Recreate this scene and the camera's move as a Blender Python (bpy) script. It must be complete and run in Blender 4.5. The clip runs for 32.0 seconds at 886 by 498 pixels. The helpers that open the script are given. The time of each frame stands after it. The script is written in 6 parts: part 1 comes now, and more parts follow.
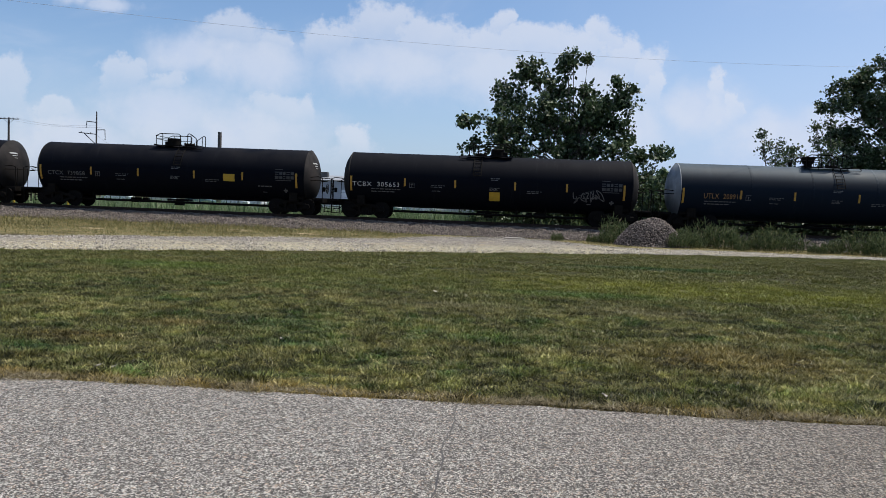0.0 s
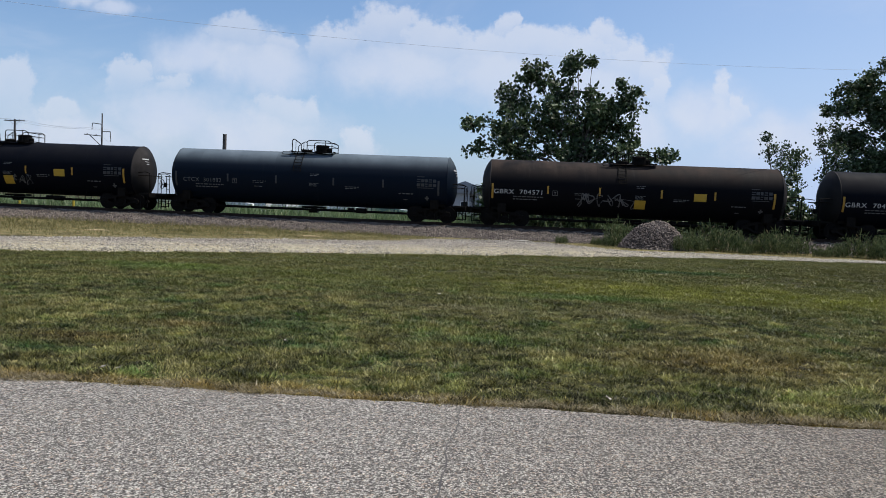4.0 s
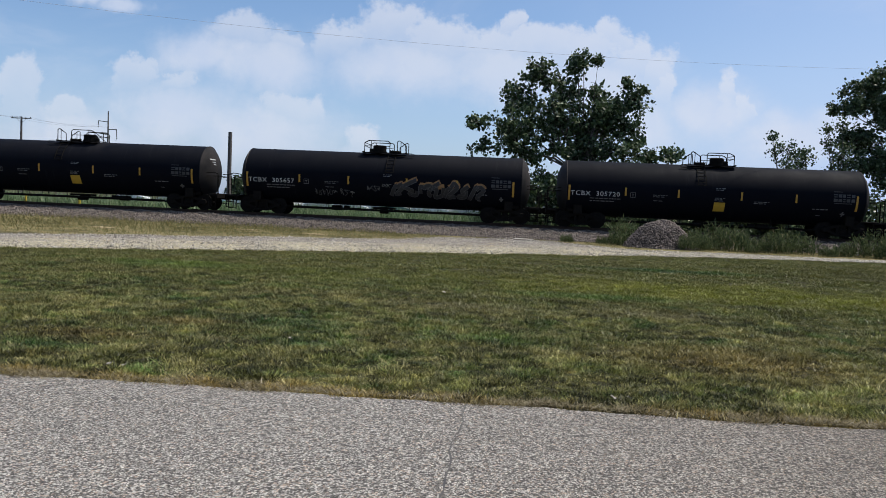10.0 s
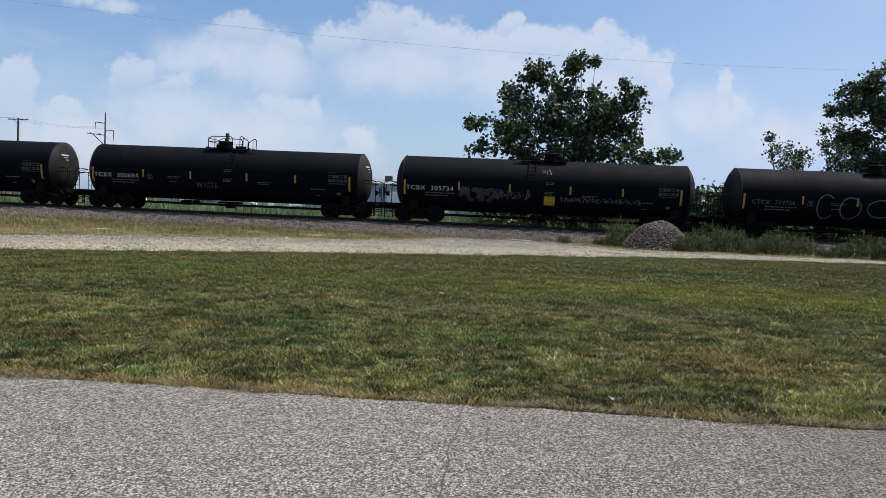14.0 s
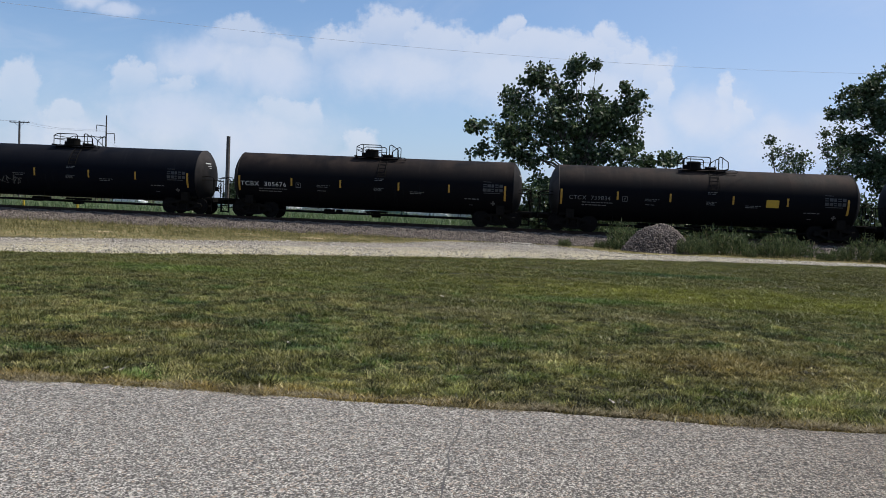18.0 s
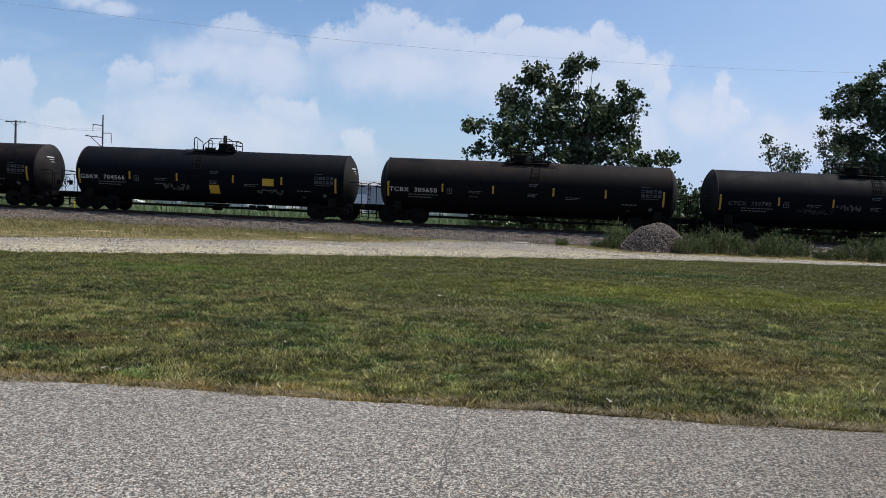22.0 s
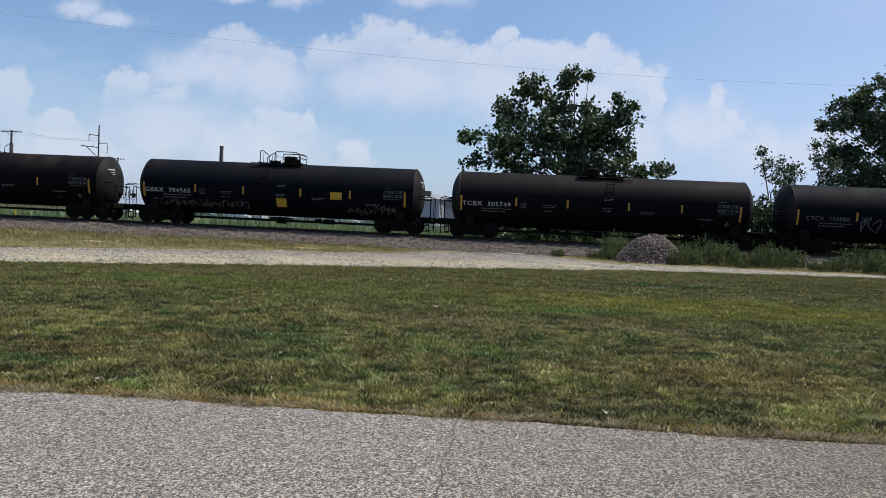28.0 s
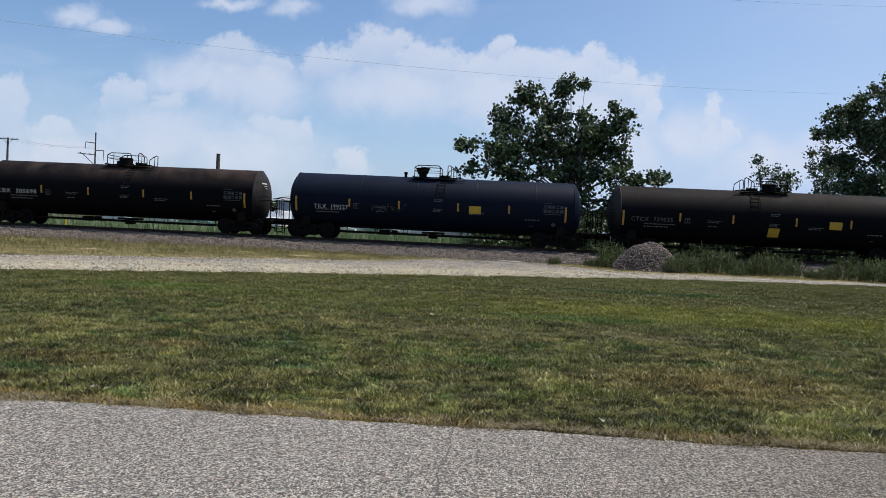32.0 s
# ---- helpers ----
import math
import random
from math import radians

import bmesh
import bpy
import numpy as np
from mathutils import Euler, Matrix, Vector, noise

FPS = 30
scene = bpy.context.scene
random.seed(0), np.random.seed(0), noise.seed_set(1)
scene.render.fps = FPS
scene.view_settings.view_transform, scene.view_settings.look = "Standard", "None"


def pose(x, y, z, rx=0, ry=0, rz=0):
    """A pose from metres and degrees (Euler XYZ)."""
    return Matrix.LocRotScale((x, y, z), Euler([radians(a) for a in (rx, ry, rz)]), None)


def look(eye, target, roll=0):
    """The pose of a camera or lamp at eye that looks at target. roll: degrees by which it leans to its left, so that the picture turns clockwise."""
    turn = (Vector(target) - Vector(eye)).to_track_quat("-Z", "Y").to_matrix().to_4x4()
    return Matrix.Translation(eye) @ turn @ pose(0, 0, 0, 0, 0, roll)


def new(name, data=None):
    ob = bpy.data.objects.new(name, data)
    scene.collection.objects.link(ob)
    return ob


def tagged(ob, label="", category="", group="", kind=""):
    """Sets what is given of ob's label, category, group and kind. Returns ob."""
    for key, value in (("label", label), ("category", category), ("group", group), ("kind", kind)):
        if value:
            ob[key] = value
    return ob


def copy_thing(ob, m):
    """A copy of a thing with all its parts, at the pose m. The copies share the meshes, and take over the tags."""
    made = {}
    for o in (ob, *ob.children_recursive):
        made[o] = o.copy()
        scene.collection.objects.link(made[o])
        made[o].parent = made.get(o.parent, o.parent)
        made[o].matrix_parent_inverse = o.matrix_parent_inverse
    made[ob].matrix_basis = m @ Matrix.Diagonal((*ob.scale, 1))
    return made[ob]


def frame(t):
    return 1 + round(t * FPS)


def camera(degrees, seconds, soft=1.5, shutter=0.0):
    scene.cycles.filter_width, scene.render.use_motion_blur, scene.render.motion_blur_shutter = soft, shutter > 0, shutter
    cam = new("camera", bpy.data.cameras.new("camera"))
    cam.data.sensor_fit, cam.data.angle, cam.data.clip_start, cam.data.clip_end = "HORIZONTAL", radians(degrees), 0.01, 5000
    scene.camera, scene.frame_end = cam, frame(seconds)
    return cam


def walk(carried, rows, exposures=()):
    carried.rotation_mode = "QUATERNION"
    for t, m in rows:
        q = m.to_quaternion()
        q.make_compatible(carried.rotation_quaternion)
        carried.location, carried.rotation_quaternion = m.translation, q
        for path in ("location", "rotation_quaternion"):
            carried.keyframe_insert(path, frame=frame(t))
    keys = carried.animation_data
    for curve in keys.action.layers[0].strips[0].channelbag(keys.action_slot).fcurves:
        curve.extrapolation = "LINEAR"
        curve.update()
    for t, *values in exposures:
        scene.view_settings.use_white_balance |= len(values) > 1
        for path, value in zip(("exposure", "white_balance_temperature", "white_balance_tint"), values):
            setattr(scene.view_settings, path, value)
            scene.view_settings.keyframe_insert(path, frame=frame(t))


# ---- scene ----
EYE = (0.0, 0.0, 1.6)


def aim(yaw, pitch, lean):
    """Pose of the held camera: degrees to the left of the track's square, up, and lean."""
    y, p = radians(yaw), radians(pitch)
    way = Vector((-math.sin(y) * math.cos(p), math.cos(y) * math.cos(p), math.sin(p)))
    return look(EYE, Vector(EYE) + way, lean)


cam = camera(60.0, 32.0, soft=0.8)
# seconds, turn to the left, tilt up, lean
walk(cam, [(t, aim(a, b, c)) for t, a, b, c in [
       (0, 4.61, -3.33, 2.25), (0.5, 4.65, -3.28, 2.29), (1, 4.76, -3.28, 2.31), (1.5, 4.78, -3.25, 2.33), (2, 4.79, -3.25, 2.30), (2.5, 4.85, -3.30, 2.32),
       (3, 4.87, -3.26, 2.30), (3.5, 4.91, -3.20, 2.37), (5.5, 4.98, -3.14, 2.37), (6, 5.02, -3.14, 2.38), (6.5, 5.04, -3.09, 2.38), (7, 5.07, -3.15, 2.40),
       (7.5, 5.05, -3.19, 2.38), (8, 5.08, -3.24, 2.40), (8.5, 5.14, -3.28, 2.44), (9, 5.24, -3.33, 2.50), (9.5, 5.28, -3.33, 2.49), (10, 5.29, -3.30, 2.53),
       (10.5, 5.19, -3.26, 2.53), (11, 5.10, -3.20, 2.48), (11.5, 5.10, -3.22, 2.44), (12, 5.09, -3.26, 2.46), (12.5, 5.10, -3.30, 2.51), (13, 5.10, -3.27, 2.50),
       (13.5, 5.10, -3.20, 2.50), (14, 5.11, -3.20, 2.50), (14.5, 5.11, -3.20, 2.53), (16.5, 5.13, -3.10, 2.54), (17, 5.14, -3.10, 2.55), (17.5, 5.16, -3.01, 2.56),
       (18, 5.17, -2.98, 2.53), (18.5, 5.18, -2.95, 2.55), (19, 5.20, -2.94, 2.52), (19.5, 5.18, -2.92, 2.54), (20, 5.07, -2.96, 2.48), (20.5, 5.04, -2.96, 2.52),
       (21, 4.98, -3.01, 2.50), (21.5, 4.93, -3.01, 2.50), (22, 4.96, -3.02, 2.49), (22.5, 4.96, -3.01, 2.52), (23, 4.94, -2.95, 2.52), (23.5, 4.91, -2.91, 2.51),
       (24, 4.89, -2.93, 2.43), (24.5, 4.78, -2.95, 2.50), (25, 4.78, -2.92, 2.47), (25.5, 4.75, -2.88, 2.52), (27.5, 4.67, -2.36, 2.57), (28, 4.69, -2.20, 2.62),
       (28.5, 4.74, -2.07, 2.63), (29, 4.68, -1.98, 2.57), (29.5, 4.66, -1.86, 2.60), (30, 4.63, -1.75, 2.65), (30.5, 4.58, -1.74, 2.67), (31, 4.54, -1.69, 2.65),
       (31.5, 4.50, -1.68, 2.68), (32, 4.47, -1.61, 2.67)]], exposures=[(0, 0.0), (32, 0.0)])

# ---- daylight ----
SUN = Vector((0.42, 0.16, 1.0)).normalized()
sun_data = bpy.data.lights.new("sun", "SUN")
sun_data.energy, sun_data.angle, sun_data.color = 5.0, radians(0.53), (1.0, 0.94, 0.84)
sun = new("sun", sun_data)
sun.matrix_world = look(SUN * 300, (0, 0, 0))


def wire(nt, a, b):
    nt.links.new(a, b)


def node(nt, kind, **sets):
    n = nt.nodes.new(kind)
    for k, v in sets.items():
        if k == "op":
            n.operation = v
        elif k == "kind":
            n.noise_dimensions = v
        elif k == "mode":
            n.data_type = v
        elif k == "blend":
            n.blend_type = v
    return n


def put(nt, socket, value):
    if hasattr(value, "is_output"):
        nt.links.new(value, socket)
    else:
        socket.default_value = value


def calc(nt, op, a, b=0.0, c=0.0):
    n = node(nt, "ShaderNodeMath", op=op)
    for s, v in zip(n.inputs, (a, b, c)):
        put(nt, s, v)
    return n.outputs[0]


def vec(nt, op, a, b=(0, 0, 0)):
    n = node(nt, "ShaderNodeVectorMath", op=op)
    put(nt, n.inputs[0], a)
    put(nt, n.inputs[1], b)
    return n.outputs[1] if op in ("LENGTH", "DOT_PRODUCT") else n.outputs[0]


def grain(nt, at, scale, detail=4.0, rough=0.55, warp=0.0):
    n = node(nt, "ShaderNodeTexNoise")
    put(nt, n.inputs["Vector"], at)
    n.inputs["Scale"].default_value, n.inputs["Detail"].default_value = scale, detail
    n.inputs["Roughness"].default_value, n.inputs["Distortion"].default_value = rough, warp
    return n.outputs["Fac"]


def cells(nt, at, scale, feature="F1", out="Distance"):
    n = nt.nodes.new("ShaderNodeTexVoronoi")
    n.feature = feature
    put(nt, n.inputs["Vector"], at)
    n.inputs["Scale"].default_value = scale
    return n.outputs[out]


def span(nt, v, a, b, lo=0.0, hi=1.0, soft=False):
    n = nt.nodes.new("ShaderNodeMapRange")
    n.interpolation_type = "SMOOTHSTEP" if soft else "LINEAR"
    for s, x in zip(n.inputs, (v, a, b, lo, hi)):
        put(nt, s, x)
    return n.outputs[0]


def blend(nt, f, a, b, how="MIX"):
    n = nt.nodes.new("ShaderNodeMix")
    n.data_type, n.blend_type = "RGBA", how
    put(nt, n.inputs[0], f)
    for s, v in ((n.inputs[6], a), (n.inputs[7], b)):
        put(nt, s, (*v, 1) if isinstance(v, tuple) and len(v) == 3 else v)
    return n.outputs[2]


def sky():
    world = bpy.data.worlds.new("sky")
    scene.world = world
    world.use_nodes = True
    nt = world.node_tree
    nt.nodes.clear()
    air = nt.nodes.new("ShaderNodeTexSky")
    air.sky_type, air.sun_disc = "NISHITA", False
    air.sun_elevation = math.asin(SUN.z)
    air.sun_rotation = math.atan2(SUN.x, SUN.y)
    air.altitude, air.air_density, air.dust_density, air.ozone_density = 200, 1.0, 1.6, 1.3
    at = nt.nodes.new("ShaderNodeTexCoord").outputs["Generated"]
    part_ = nt.nodes.new("ShaderNodeSeparateXYZ")
    wire(nt, at, part_.inputs[0])
    x, y, z = part_.outputs
    deep = calc(nt, "MAXIMUM", calc(nt, "ABSOLUTE", y), 0.12)
    flat = nt.nodes.new("ShaderNodeCombineXYZ")
    wire(nt, calc(nt, "DIVIDE", x, deep), flat.inputs[0])
    wire(nt, calc(nt, "DIVIDE", z, deep), flat.inputs[1])
    p = flat.outputs[0]
    # cumulus heads: centre and half size, as tangents of the angles from the track's square
    heads = ((-.687, .149, .031, .032), (-.519, .162, .033, .020), (-.500, .173, .016, .013), (-.460, .155, .025, .011), (-.370, .220, .047, .023),
             (-.312, .208, .030, .015), (-.241, .218, .036, .021), (-.174, .233, .055, .029), (-.107, .214, .055, .032), (-.042, .207, .039, .026),
             (-.016, .229, .014, .018), (.024, .207, .047, .026), (.081, .208, .043, .030), (.107, .223, .020, .023), (.135, .198, .031, .030),
             (.167, .185, .027, .027), (.180, .163, .014, .027), (-.313, .122, .041, .023), (-.273, .119, .023, .021), (-.205, .086, .033, .018),
             (-.614, .102, .034, .023), (.257, .164, .017, .018), (.276, .143, .017, .014))
    # soft banks under and behind them
    banks = ((-.595, .064, .133, .047), (-.468, .107, .101, .050), (-.350, .084, .109, .050), (-.423, .192, .078, .032), (-.338, .178, .101, .042),
             (-.149, .179, .117, .047), (-.017, .172, .109, .046), (.098, .161, .094, .053), (.150, .116, .062, .046), (.240, .126, .062, .038),
             (.338, .098, .086, .032), (.391, .113, .062, .030), (-.543, .250, .034, .011), (-.585, .262, .041, .015), (-.290, .274, .034, .012),
             (-.367, .286, .039, .008), (-.111, .294, .047, .018))

    def sway(scale, detail, wide, tall):
        n = nt.nodes.new("ShaderNodeTexNoise")
        wire(nt, p, n.inputs["Vector"])
        n.inputs["Scale"].default_value, n.inputs["Detail"].default_value, n.inputs["Roughness"].default_value = scale, detail, .6
        return vec(nt, "MULTIPLY", vec(nt, "SUBTRACT", n.outputs["Color"], (.5, .5, .5)), (wide, tall, 0))

    def nearest(at_, lumps):
        near = None
        for cx, cy, rx, ry in lumps:
            d = vec(nt, "LENGTH", vec(nt, "MULTIPLY", vec(nt, "SUBTRACT", at_, (cx, cy, 0)), (1 / rx, 1 / ry, 0)))
            near = d if near is None else calc(nt, "MINIMUM", near, d)
        return near
    q = vec(nt, "ADD", p, sway(17.0, 8.0, .085, .060))
    ahead = span(nt, y, -.05, .25)
    ragged = calc(nt, "ADD", calc(nt, "MULTIPLY", calc(nt, "SUBTRACT", cells(nt, q, 60.0), .42), .30), calc(nt, "MULTIPLY", calc(nt, "SUBTRACT", grain(nt, p, 48.0, 7.0, .72), .5), 1.9))
    head = None
    for cx, cy, rx, ry in heads:
        # crisp above, trailing off downwards
        at_ = nt.nodes.new("ShaderNodeSeparateXYZ")
        wire(nt, vec(nt, "MULTIPLY", vec(nt, "SUBTRACT", q, (cx, cy, 0)), (1 / rx, 1 / ry, 0)), at_.inputs[0])
        u, w = at_.outputs[0], at_.outputs[1]
        w2 = calc(nt, "MAXIMUM", w, calc(nt, "MULTIPLY", w, .15))
        d = calc(nt, "ADD", calc(nt, "ADD", calc(nt, "MULTIPLY", u, u), calc(nt, "MULTIPLY", w2, w2)), ragged)
        k = calc(nt, "MULTIPLY", span(nt, d, 1.48, .45, 0, 1, True), span(nt, w, -3.6, .9, 0, 1, True))
        head = k if head is None else calc(nt, "MAXIMUM", head, k)
    d_bank = calc(nt, "ADD", nearest(vec(nt, "ADD", p, sway(11.0, 6.0, .10, .06)), banks), calc(nt, "MULTIPLY", calc(nt, "SUBTRACT", grain(nt, p, 24.0, 6.0, .62), .5), .9))
    bank = span(nt, d_bank, 1.45, .2, 0, .70, True)
    veil = span(nt, grain(nt, vec(nt, "MULTIPLY", p, (1, 2.4, 1)), 3.2, 5.0, .6, .6), .46, .80, 0, .28, True)
    low = calc(nt, "ADD", span(nt, z, .0, .24, .50, 0, True), calc(nt, "MULTIPLY", span(nt, x, -.05, .45), span(nt, z, .0, .42, .60, .36)))
    heap = calc(nt, "MAXIMUM", calc(nt, "MULTIPLY", head, span(nt, x, -.35, -.05, .55, .68)), bank)
    mask = calc(nt, "MAXIMUM", calc(nt, "MULTIPLY", heap, ahead), veil)
    body = blend(nt, calc(nt, "MAXIMUM", calc(nt, "MULTIPLY", head, .85), span(nt, grain(nt, p, 22.0, 5.0), .40, .70, 0, .6)), CLOUD_LO, CLOUD_HI)
    tone = blend(nt, 1.0, air.outputs[0], SKY_TINT, "MULTIPLY")
    seen = blend(nt, mask, blend(nt, low, tone, HAZE), body)
    bg = nt.nodes.new("ShaderNodeBackground")
    bg.inputs["Strength"].default_value = 0.10
    wire(nt, seen, bg.inputs["Color"])
    end = nt.nodes.new("ShaderNodeOutputWorld")
    wire(nt, bg.outputs[0], end.inputs[0])


CLOUD_LO, CLOUD_HI, HAZE, SKY_TINT = (6.45, 7.1, 8.65), (7.5, 7.8, 8.7), (5.0, 6.3, 9.0), (1.03, 1.20, 1.39)
sky()


# ---- materials ----
def surface(name, make, rough=0.7, metal=0.0, thin=0.0, gloss=0.5):
    """A node material; make(nt) gives colour and, if it likes, roughness and height (with its strength and distance)."""
    m = bpy.data.materials.new(name)
    m.use_nodes = True
    nt = m.node_tree
    b = nt.nodes["Principled BSDF"]
    b.inputs["Metallic"].default_value = metal
    b.inputs["Specular IOR Level"].default_value = gloss
    got = make(nt)
    col, rgh, high = got if isinstance(got, tuple) and len(got) == 3 and not isinstance(got[0], float) else (got, rough, None)
    put(nt, b.inputs["Base Color"], (*col, 1) if isinstance(col, tuple) else col)
    put(nt, b.inputs["Roughness"], rough if rgh is None else rgh)
    if high:
        bump = nt.nodes.new("ShaderNodeBump")
        wire(nt, high[0], bump.inputs["Height"])
        bump.inputs["Strength"].default_value, bump.inputs["Distance"].default_value = high[1], high[2]
        wire(nt, bump.outputs[0], b.inputs["Normal"])
    if thin:
        tr = nt.nodes.new("ShaderNodeBsdfTranslucent")
        put(nt, tr.inputs["Color"], (*col, 1) if isinstance(col, tuple) else col)
        mx = nt.nodes.new("ShaderNodeMixShader")
        mx.inputs[0].default_value = thin
        wire(nt, b.outputs[0], mx.inputs[1])
        wire(nt, tr.outputs[0], mx.inputs[2])
        wire(nt, mx.outputs[0], nt.nodes["Material Output"].inputs[0])
    return m


def place(nt):
    return nt.nodes.new("ShaderNodeNewGeometry").outputs["Position"]


def own(nt):
    return nt.nodes.new("ShaderNodeTexCoord").outputs["Object"]


def lot(nt):
    return nt.nodes.new("ShaderNodeNewGeometry").outputs["Random Per Island"]


def each(nt):
    return nt.nodes.new("ShaderNodeObjectInfo").outputs["Random"]


def worn(dark, light, scale=3.0, fine=40.0, bump=0.15, dist=0.004, rough=(0.5, 0.8), by=own):
    """Plain paint or stone with stains and grain."""
    def make(nt):
        p = by(nt)
        g, h = grain(nt, p, scale, 5), grain(nt, p, fine, 3)
        c = blend(nt, span(nt, calc(nt, "ADD", calc(nt, "MULTIPLY", g, .7), calc(nt, "MULTIPLY", h, .3)), .35, .65), dark, light)
        return c, span(nt, g, .3, .7, *rough), (h, bump, dist)
    return make


LUSH, DRY, DIM, LIME, WAN = (.034, .086, .024), (.170, .128, .056), (.070, .068, .038), (.165, .175, .028), (.165, .150, .095)
PLOTS = ((-3.04, 9.4, 1.0, .55, LUSH), (-2.3, 8.2, .7, .3, LUSH), (-4.9, 7.3, .7, .25, LUSH), (-4.6, 7.97, .9, .35, DRY), (-3.9, 9.15, .7, .3, DRY), (-3.1, 8.1, .5, .2, DIM),
         (2.3, 12.3, 1.3, .6, WAN), (2.5, 8.6, 1.6, 1.1, DRY), (-.1, 9.1, .7, .45, (.068, .130, .028)), (3.6, 14.0, 2.0, .45, DIM), (4.6, 16.2, 6.5, 2.3, LIME), (1.5, 14.4, 1.8, .6, (.068, .130, .028)),
         (-7.3, 16.6, 2.0, .9, (.085, .165, .022)), (-4.2, 16.3, 3.6, 1.5, (.120, .135, .036)), (4.4, 22.0, 3.0, .8, LUSH), (-.7, 12.0, 1.6, .5, WAN), (11.5, 24.0, 4.5, 5.0, (.088, .088, .028)))


def lawn_tone(nt):
    """Mown grass: green and straw patches; the verge at the road is straw."""
    p = place(nt)
    s = nt.nodes.new("ShaderNodeSeparateXYZ")
    wire(nt, p, s.inputs[0])
    big = grain(nt, vec(nt, "MULTIPLY", p, (.35, 1, 1)), .55, 4, .6)
    mid = grain(nt, vec(nt, "MULTIPLY", p, (.6, 1, 1)), 2.6, 4, .6)
    tuft = grain(nt, vec(nt, "MULTIPLY", p, (.8, 1, 1)), 9.0, 3, .6)
    c = blend(nt, span(nt, mid, .38, .60), (.074, .101, .030), (.146, .144, .062))
    c = blend(nt, span(nt, big, .44, .62, 0, .65), c, (.165, .145, .072))
    c = blend(nt, span(nt, grain(nt, p, 4.2, 3, .5), .57, .66, 0, .5), c, (.19, .150, .075))
    c = blend(nt, span(nt, grain(nt, p, 1.3, 4, .6), .54, .66, 0, .85), c, (.040, .096, .026))
    c = blend(nt, 1.0, c, blend(nt, span(nt, tuft, .36, .62), (.66, .70, .66), (1.30, 1.28, 1.26)), "MULTIPLY")
    c = blend(nt, 1.0, c, blend(nt, span(nt, grain(nt, vec(nt, "MULTIPLY", p, (1, .42, 1)), 5.5, 4, .7), .38, .60), (.58, .61, .58), (1.32, 1.30, 1.28)), "MULTIPLY")
    c = blend(nt, span(nt, s.outputs[1], 12.0, 18.0, 0, .55), c, (.132, .128, .048))
    # patches of their own: place, half size, colour
    for x, y, rx, ry, tint in PLOTS:
        d = vec(nt, "LENGTH", vec(nt, "MULTIPLY", vec(nt, "SUBTRACT", p, (x, y, 0)), (1 / rx, 1 / ry, 0)))
        d = calc(nt, "ADD", d, calc(nt, "MULTIPLY", calc(nt, "ADD", mid, tuft), .75))
        c = blend(nt, span(nt, d, 2.0, 1.05, 0, .92), c, tint)
    edge = calc(nt, "SUBTRACT", s.outputs[1], calc(nt, "MULTIPLY", mid, .35))
    c = blend(nt, span(nt, edge, 6.05, 6.30, .85, 0), c, (.21, .145, .062))
    return c


def held(nt, name):
    k = nt.nodes.new("ShaderNodeAttribute")
    k.attribute_name = name
    return k.outputs["Fac"]


def grass_blade(nt):
    """Each tuft has its own tone and dryness, each blade a little of its own."""
    c = blend(nt, held(nt, "dry"), lawn_tone(nt), (.25, .225, .145))
    c = blend(nt, 1.0, c, blend(nt, held(nt, "tone"), (.22, .24, .17), (2.95, 2.85, 2.05)), "MULTIPLY")
    return blend(nt, 1.0, c, blend(nt, lot(nt), (.62, .64, .62), (1.4, 1.4, 1.36)), "MULTIPLY")


def soil(nt):
    p = place(nt)
    s = nt.nodes.new("ShaderNodeSeparateXYZ")
    wire(nt, p, s.inputs[0])
    # lawn tone cut to a third: shade between the blades is put into the colour
    c = blend(nt, span(nt, grain(nt, p, 60, 3), .35, .65), blend(nt, 1.0, lawn_tone(nt), (.34, .33, .30), "MULTIPLY"), (.034, .029, .016))
    deep = calc(nt, "ADD", s.outputs[1], calc(nt, "MULTIPLY", calc(nt, "MAXIMUM", calc(nt, "SUBTRACT", -10.0, s.outputs[0]), 0.0), 1.15))
    bare = calc(nt, "MULTIPLY", span(nt, calc(nt, "SUBTRACT", deep, span(nt, s.outputs[0], -3.0, 4.0, 0, 3.5)), 28.6, 30.0), span(nt, s.outputs[1], 47, 45))
    dry = blend(nt, span(nt, grain(nt, p, 3.0, 4), .4, .62), (.105, .100, .040), (.25, .195, .095))
    c = blend(nt, calc(nt, "MULTIPLY", bare, span(nt, grain(nt, p, .5, 4), .30, .5)), c, dry)
    return c, .95, (grain(nt, p, 90, 3), .8, .02)


